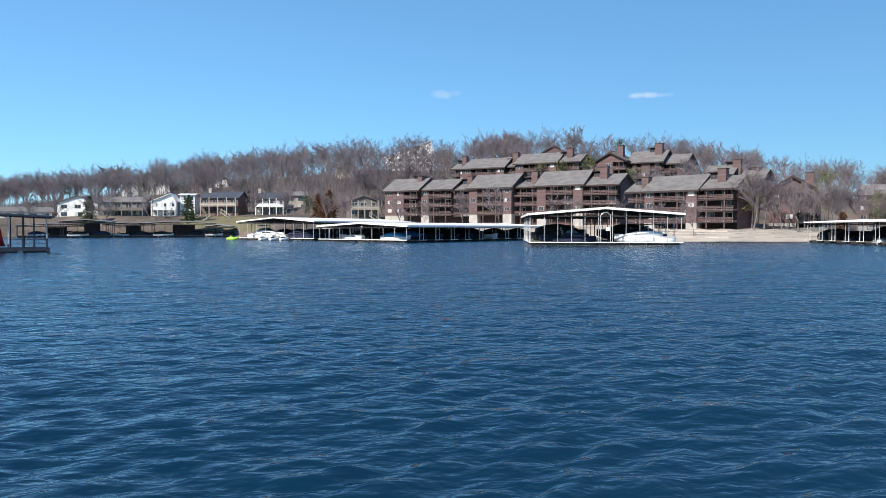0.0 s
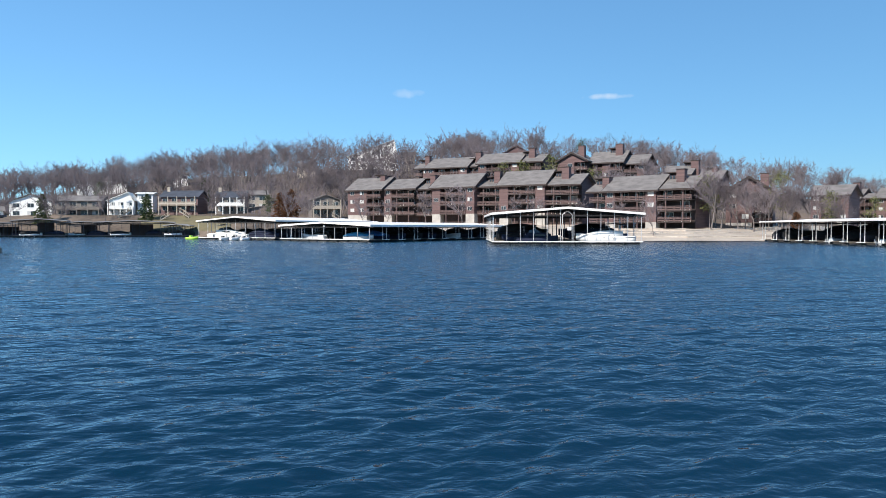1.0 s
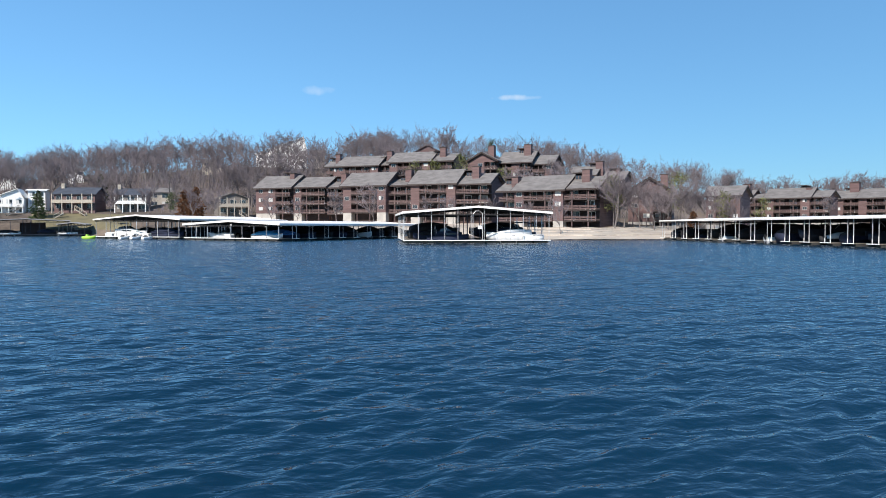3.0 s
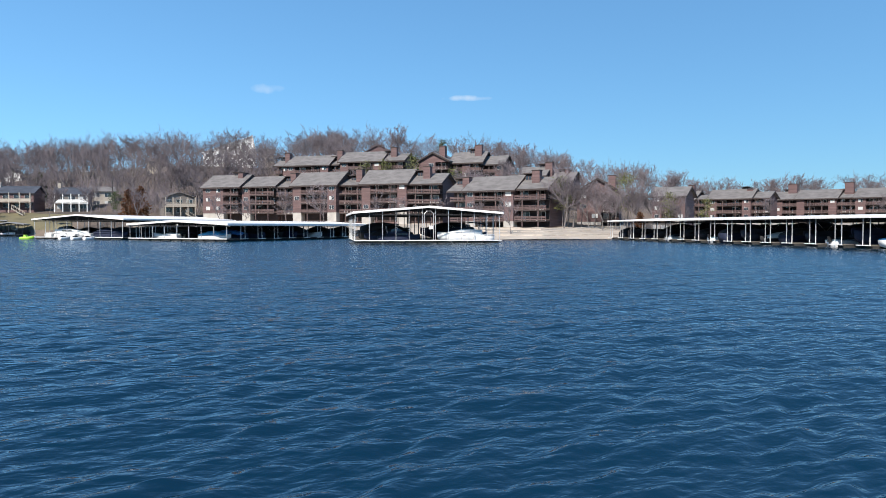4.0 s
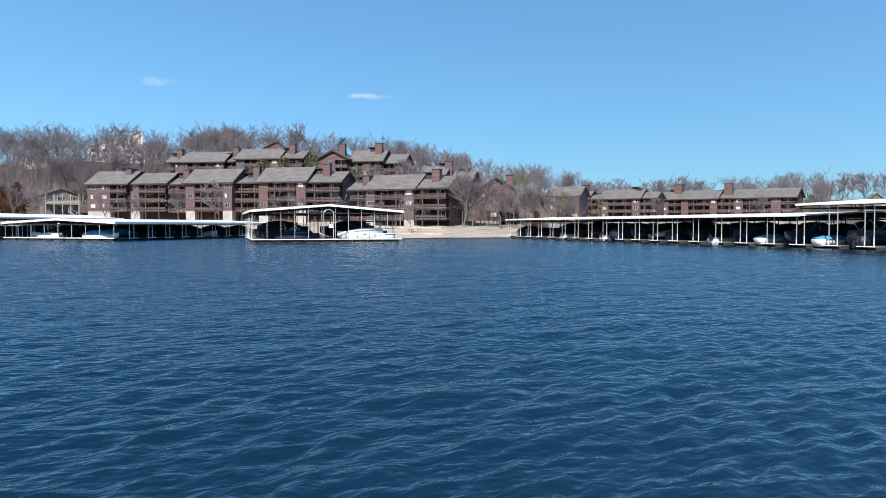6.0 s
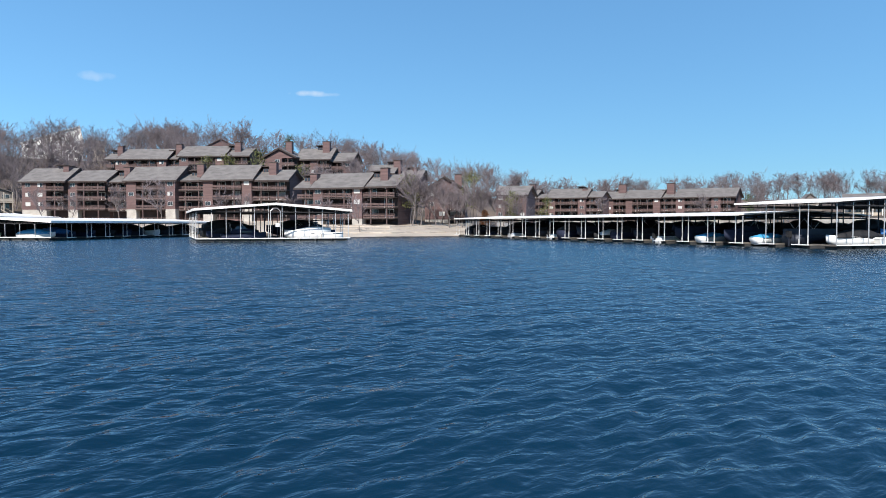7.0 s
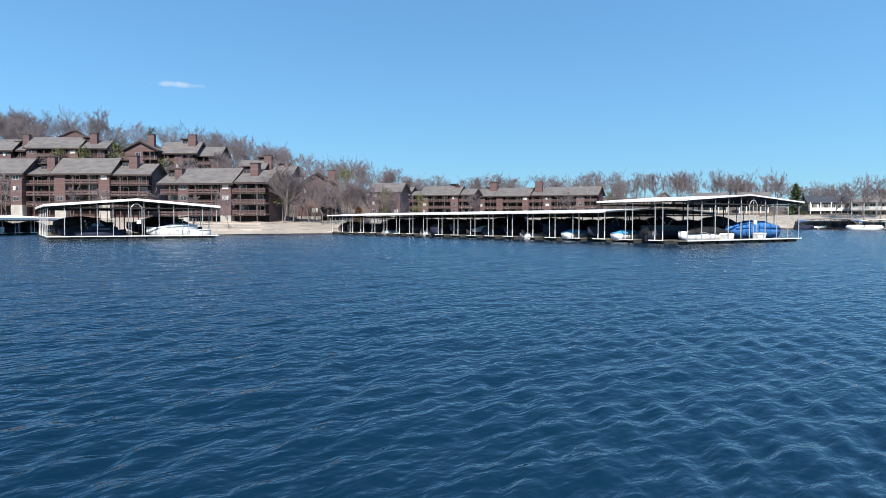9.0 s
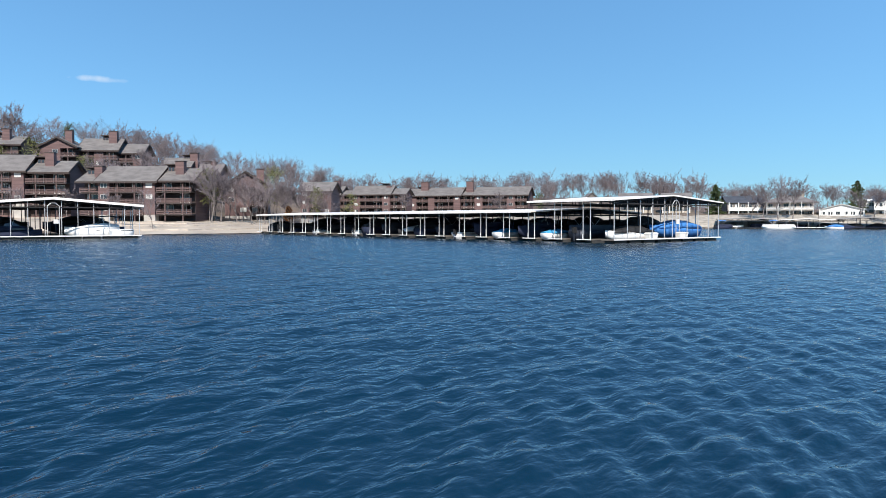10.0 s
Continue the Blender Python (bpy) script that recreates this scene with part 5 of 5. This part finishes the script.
def pine_tree(seed, h, r, mat="needle", tufts=900, cone=0.8, low=0.12):
    """Trunk and crown meshes of an evergreen: many small needle sprays on drooping boughs."""
    rng = random.Random(seed)
    trunk, crown = Geo(), Geo()
    branch(trunk, (0, 0, -0.3), (0, 0, 1), h * 0.97, h * 0.016, rng, 5, 0.03, 5)
    for i in range(tufts):
        u = rng.random() ** 1.2
        z = h * (low + (0.99 - low) * u)
        lump = 0.7 + 0.3 * math.sin(z * 3.1 + seed) * math.cos(z * 1.7)
        a = rng.uniform(0, 6.28)
        lump *= 0.75 + 0.35 * math.sin(a * 3 + z * 1.3 + seed)
        rr = r * ((1 - u) ** cone + 0.06) * lump * math.sqrt(rng.uniform(0.25, 1))
        c = Vector((rr * math.cos(a), rr * math.sin(a), z - 0.18 * rr))
        s = rng.uniform(0.22, 0.5) * (0.6 + 0.05 * h)
        o = Vector((math.cos(a) + rng.gauss(0, 0.5), math.sin(a) + rng.gauss(0, 0.5), rng.gauss(0.15, 0.4))).normalized()
        t = o.cross(Vector((rng.gauss(0, 1), rng.gauss(0, 1), 1))).normalized()
        n = o.cross(t)
        crown.add([tuple(c - o * s), tuple(c + t * s * 0.45), tuple(c + o * s), tuple(c - t * s * 0.45), tuple(c + n * s * 0.4), tuple(c - n * s * 0.4)], [(0, 1, 2, 3), (0, 4, 2, 5)])
    return trunk.mesh("trunk", "bark"), crown.mesh("crown", mat)


def open_pine(seed, h, r, mat="olive", clumps=22, tufts=46):
    """Trunk and crown meshes of a tall pine: a bare lower stem and loose clumps of needles on short boughs."""
    rng = random.Random(seed)
    trunk, crown = Geo(), Geo()
    pts, _ = branch(trunk, (0, 0, -0.3), (0, 0, 1), h * 0.96, h * 0.013, rng, 6, 0.04, 5)
    for i in range(clumps):
        u = 0.36 + 0.63 * (i + rng.random()) / clumps
        k = min(5, int(u * 6))
        base = pts[k].lerp(pts[k + 1], u * 6 - k)
        a = rng.uniform(0, 6.28)
        out = r * (1.15 - 0.85 * abs(u - 0.62) / 0.38) * rng.uniform(0.25, 1.0)
        c0 = base + Vector((out * math.cos(a), out * math.sin(a), 0.25 * out))
        trunk.tube(base, c0, h * 0.004, h * 0.002, 3)
        for j in range(tufts):
            c = c0 + Vector((rng.gauss(0, 0.055 * h), rng.gauss(0, 0.055 * h), rng.gauss(0, 0.032 * h)))
            o = Vector((rng.gauss(0, 1), rng.gauss(0, 1), rng.gauss(0.5, 0.7))).normalized()
            n = o.cross(Vector((rng.gauss(0, 1), rng.gauss(0, 1), 1))).normalized()
            q = rng.uniform(0.16, 0.34)
            crown.add([tuple(c - o * q), tuple(c + n * q * 0.3), tuple(c + o * q), tuple(c - n * q * 0.3)], [(0, 1, 2, 3)])
    return trunk.mesh("trunk", "bark"), crown.mesh("crown", mat)


M["rust"] = material("rust_foliage", (0.13, 0.055, 0.022), 0.9, scale=0.8, vary=0.5, bump=0)
M["olive"] = material("yellow_pine_needles", (0.125, 0.130, 0.045), 0.85, scale=0.8, vary=0.45, bump=0)
BARE = [bare_tree(100 + i, 12.0, lean=0.1 * (i % 3 - 1), fork=0.2 + 0.05 * (i % 4), wide=0.9 + 0.1 * (i % 3)) for i in range(9)]
LIGHT = [bare_tree(300 + i, 12.0, limbs=5, subs=4, twigs=15, thick=0.0015) for i in range(6)]
EVER = [pine_tree(500, 12, 2.6), open_pine(501, 12, 2.6, "needle", 26, 60), pine_tree(502, 12, 5.4, "rust", cone=0.5, low=0.03, tufts=1300), open_pine(503, 12, 2.3), pine_tree(504, 12, 5.6, cone=0.6, low=0.03, tufts=1500)]
rt = random.Random(77)


def tree(x, y, h, meshes, label, group, turn=None, dz=0.0):
    top = thing("tree", pose(x, y, ground_z(x, y) + dz, 0, 0, rt.uniform(0, 360) if turn is None else turn) @ Matrix.Scale(h / 12.0, 4), label, "tree", group)
    part("trunk", meshes[0], "", top)
    part("crown", meshes[1], "", top)
    return top


# footprints to keep free: centre, half width, half depth, heading
CLEAR = []
for ob in list(scene.objects):
    if ob.type == "EMPTY" and ob.get("category") in ("building", "house"):
        CLEAR.append((ob.matrix_basis.inverted(), (-2.5, 81, -3.5, 14) if ob.get("category") == "building" else (-9, 9, -4, 12)))


xw, yw = at_bearing(-2.3, 338)
CLEAR.append((pose(xw, yw, 0, 0, 0, 2.3).inverted(), (-13, 17, -7, 18)))


def is_free(x, y):
    for inv, (a, b, c, d) in CLEAR:
        p = inv @ Vector((x, y, 0))
        if a < p.x < b and c < p.y < d:
            return False
    return True


BARE_LABEL = "leafless grey brown tree with fine spreading twigs on the slope"
count = 0
while count < 245:
    az = rt.uniform(-37, 76)
    rs, d1, z1, d2, z2 = shore_at(az)
    d = d1 + 4 + (d2 - d1 + 10) * rt.random() ** 0.9
    x, y = at_bearing(az, d)
    if not is_free(x, y):
        continue
    tree(x, y, rt.uniform(12, 18) if az < -18 else rt.uniform(13, 20) if az < 4 else rt.uniform(12.5, 18) if az < 18 else rt.uniform(11, 16.5) if az < 60 else rt.uniform(8, 12), BARE[rt.randrange(9)], BARE_LABEL, "bare woodland trees")
    count += 1
# woods on the ridge, past counting
woods_t, woods_c = [], []
for i in range(800):
    az = rt.uniform(-36, 10) if i % 2 else rt.uniform(-36, 76)
    rs, d1, z1, d2, z2 = shore_at(az)
    x, y = at_bearing(az, d1 + 8 + (d2 + 25 - d1) * rt.random() ** 0.75 if i % 4 else d2 + rt.uniform(-40, 6))
    if is_free(x, y):
        tall = rt.uniform(12, 18.5) if az < -18 else rt.uniform(13, 21) if az < 4 else rt.uniform(13, 19) if az < 18 else rt.uniform(11, 17.5) if az < 60 else rt.uniform(7, 12)
        m = pose(x, y, ground_z(x, y) - 0.2, 0, 0, rt.uniform(0, 360)) @ Matrix.Scale(tall / 12.0, 4)
        k = rt.randrange(6)
        woods_t.append((LIGHT[k][0], m)), woods_c.append((LIGHT[k][1], m))


def joined(name, pieces, mat, label):
    vs, fs, base = [], [], 0
    for me, m in pieces:
        co = np.empty(len(me.vertices) * 3, np.float32)
        me.vertices.foreach_get("co", co)
        mm = np.array(m)
        vs.append(co.reshape(-1, 3) @ mm[:3, :3].T + mm[:3, 3])
        fs.extend(tuple(v + base for v in p.vertices) for p in me.polygons)
        base += len(me.vertices)
    me = bpy.data.meshes.new(name)
    me.from_pydata(np.concatenate(vs).tolist(), [], fs)
    me.materials.append(M[mat])
    return tagged(new(name, me), label, "woods", kind="stuff")


joined("ridge_trunks", woods_t, "bark", "trunks of the leafless wood along the ridge")
joined("ridge_twigs", woods_c, "twig", "bare twigs of the leafless wood along the ridge")

# trees near the water: bearing, distance, height, model
for az, d, h, k in ((18.7, 156, 9.5, 0), (16.2, 162, 8, 3), (13.2, 176, 9, 1), (22.7, 158, 15, 2), (23.4, 161, 14, 3), (25.6, 158, 13, 4), (26.6, 160, 12, 5), (27.8, 161, 13, 6), (29.2, 164, 12, 7), (24.6, 160, 13, 8), (27.2, 178, 12, 1), (28.4, 180, 12, 0), (29.8, 178, 11, 2),
                    (26.0, 172, 12, 1), (28.4, 170, 11, 8), (23.0, 166, 12, 1), (24.0, 167, 12, 4), (25.0, 168, 12, 6), (26.2, 166, 12, 0), (27.6, 168, 12, 3), (31, 165, 10, 2), (30.3, 172, 9, 0), (-3.2, 196, 11, 4), (-1.4, 198, 9, 5), (1.6, 196, 11, 6), (4.4, 193, 14, 0), (8.2, 186, 10, 1), (10.0, 184, 9, 3), (-12, 226, 13, 2), (-14.5, 236, 12, 7),
                    (-7.4, 210, 11, 3), (-9.0, 214, 12, 8), (-24.4, 254, 15, 4), (-25.2, 256, 13, 5), (-29, 262, 13, 6), (-23.6, 338, 15, 0), (-22.7, 342, 14, 3), (-21.7, 336, 15, 5), (-20.9, 340, 14, 7), (-20.1, 338, 15, 2), (-23.1, 320, 14, 8), (-21.2, 318, 14, 1), (-27.4, 262, 12, 1), (-21.6, 258, 12, 0), (37.2, 285, 11, 3), (44.4, 280, 11, 2), (48, 270, 13, 6),
                    (62.6, 274, 15, 0), (63.4, 272, 16, 1), (64.4, 272, 16, 2), (65.3, 272, 16.5, 3), (66.9, 276, 11, 4), (69.4, 272, 12.5, 5), (71.0, 270, 14, 6), (70.2, 276, 12, 7)):
    x, y = at_bearing(az, d + (14 if 20 < az < 32 else 0))
    tree(x, y, h, BARE[k], "leafless shoreline tree with forking grey trunk", "bare shoreline trees")
# evergreens: bearing, distance, height, model
for az, d, h, k, lab in ((13.2, 300, 12.5, 1, "dark green pine on the ridge above the buildings"), (8.9, 247, 15.5, 3, "yellow green pine between the buildings"), (7.6, 249, 15.5, 3, "yellow green pine between the buildings"),
                         (11.1, 243, 16.5, 3, "yellow green pine between the buildings"), (14.3, 216, 14.5, 3, "small yellow green pine beside a building"), (-18.9, 256, 8.5, 4, "dense dark green cedar beside a white house"), (-25.5, 262, 9, 4, "grey green cedar on the shore"),
                         (-9.5, 224, 8.5, 2, "rust brown cedar above the docks"), (-8.7, 226, 9.5, 2, "rust brown cedar above the docks"), (-9.0, 220, 7.5, 2, "rust brown cedar above the docks"), (-10.4, 226, 8, 1, "green cedar above the docks"), (27.4, 186, 14, 3, "green pine among bare trees"), (22.6, 176, 12.5, 3, "yellow green pine beside a building"), (30.4, 182, 10, 3, "slender green pine among bare trees"),
                         (33.0, 210, 9, 3, "small yellow green pine near the shore"), (47.6, 305, 10, 1, "dark green pine behind the long dock"), (43.9, 330, 11, 1, "dark green pine on the far rise"), (60.2, 286, 10.5, 4, "round green pine beside far houses"), (69.2, 290, 11, 4, "dark green cedar beside far houses"),
                         (-15.0, 290, 10, 4, "dark green cedar on the wooded slope"), (-22, 300, 10, 1, "dark green cedar on the wooded slope")):
    x, y = at_bearing(az, d)
    tree(x, y, h, EVER[k], lab, "evergreens")
# rusty undergrowth
x, y = at_bearing(28.3, 172)
tree(x, y, 5, EVER[2], "rust brown bush among bare trees", "evergreens")

# undergrowth on the slope, past counting
rng = np.random.default_rng(12)
N = 42000
az_ = np.where(rng.random(N) < 0.55, rng.uniform(-36, 8, N), rng.uniform(-36, 76, N))
par = np.array([shore_at(a) for a in az_])
d_ = par[:, 1] + 6 + (par[:, 3] + 10 - par[:, 1]) * rng.random(N)
x_, y_ = d_ * np.sin(np.radians(az_)), d_ * np.cos(np.radians(az_))
keep = [i for i in range(N) if is_free(x_[i], y_[i])]
brush = Geo()
for i in keep:
    g0 = Vector((x_[i], y_[i], ground_z(x_[i], y_[i])))
    spike(brush, g0, Vector((rng.normal(0, 0.45), rng.normal(0, 0.45), 1)).normalized(), rng.uniform(1.0, 4.5), rng.uniform(0.03, 0.07))
tagged(new("undergrowth", brush.mesh("undergrowth", "twig")), "thin leafless brush and saplings on the wooded slope", "undergrowth", kind="stuff")
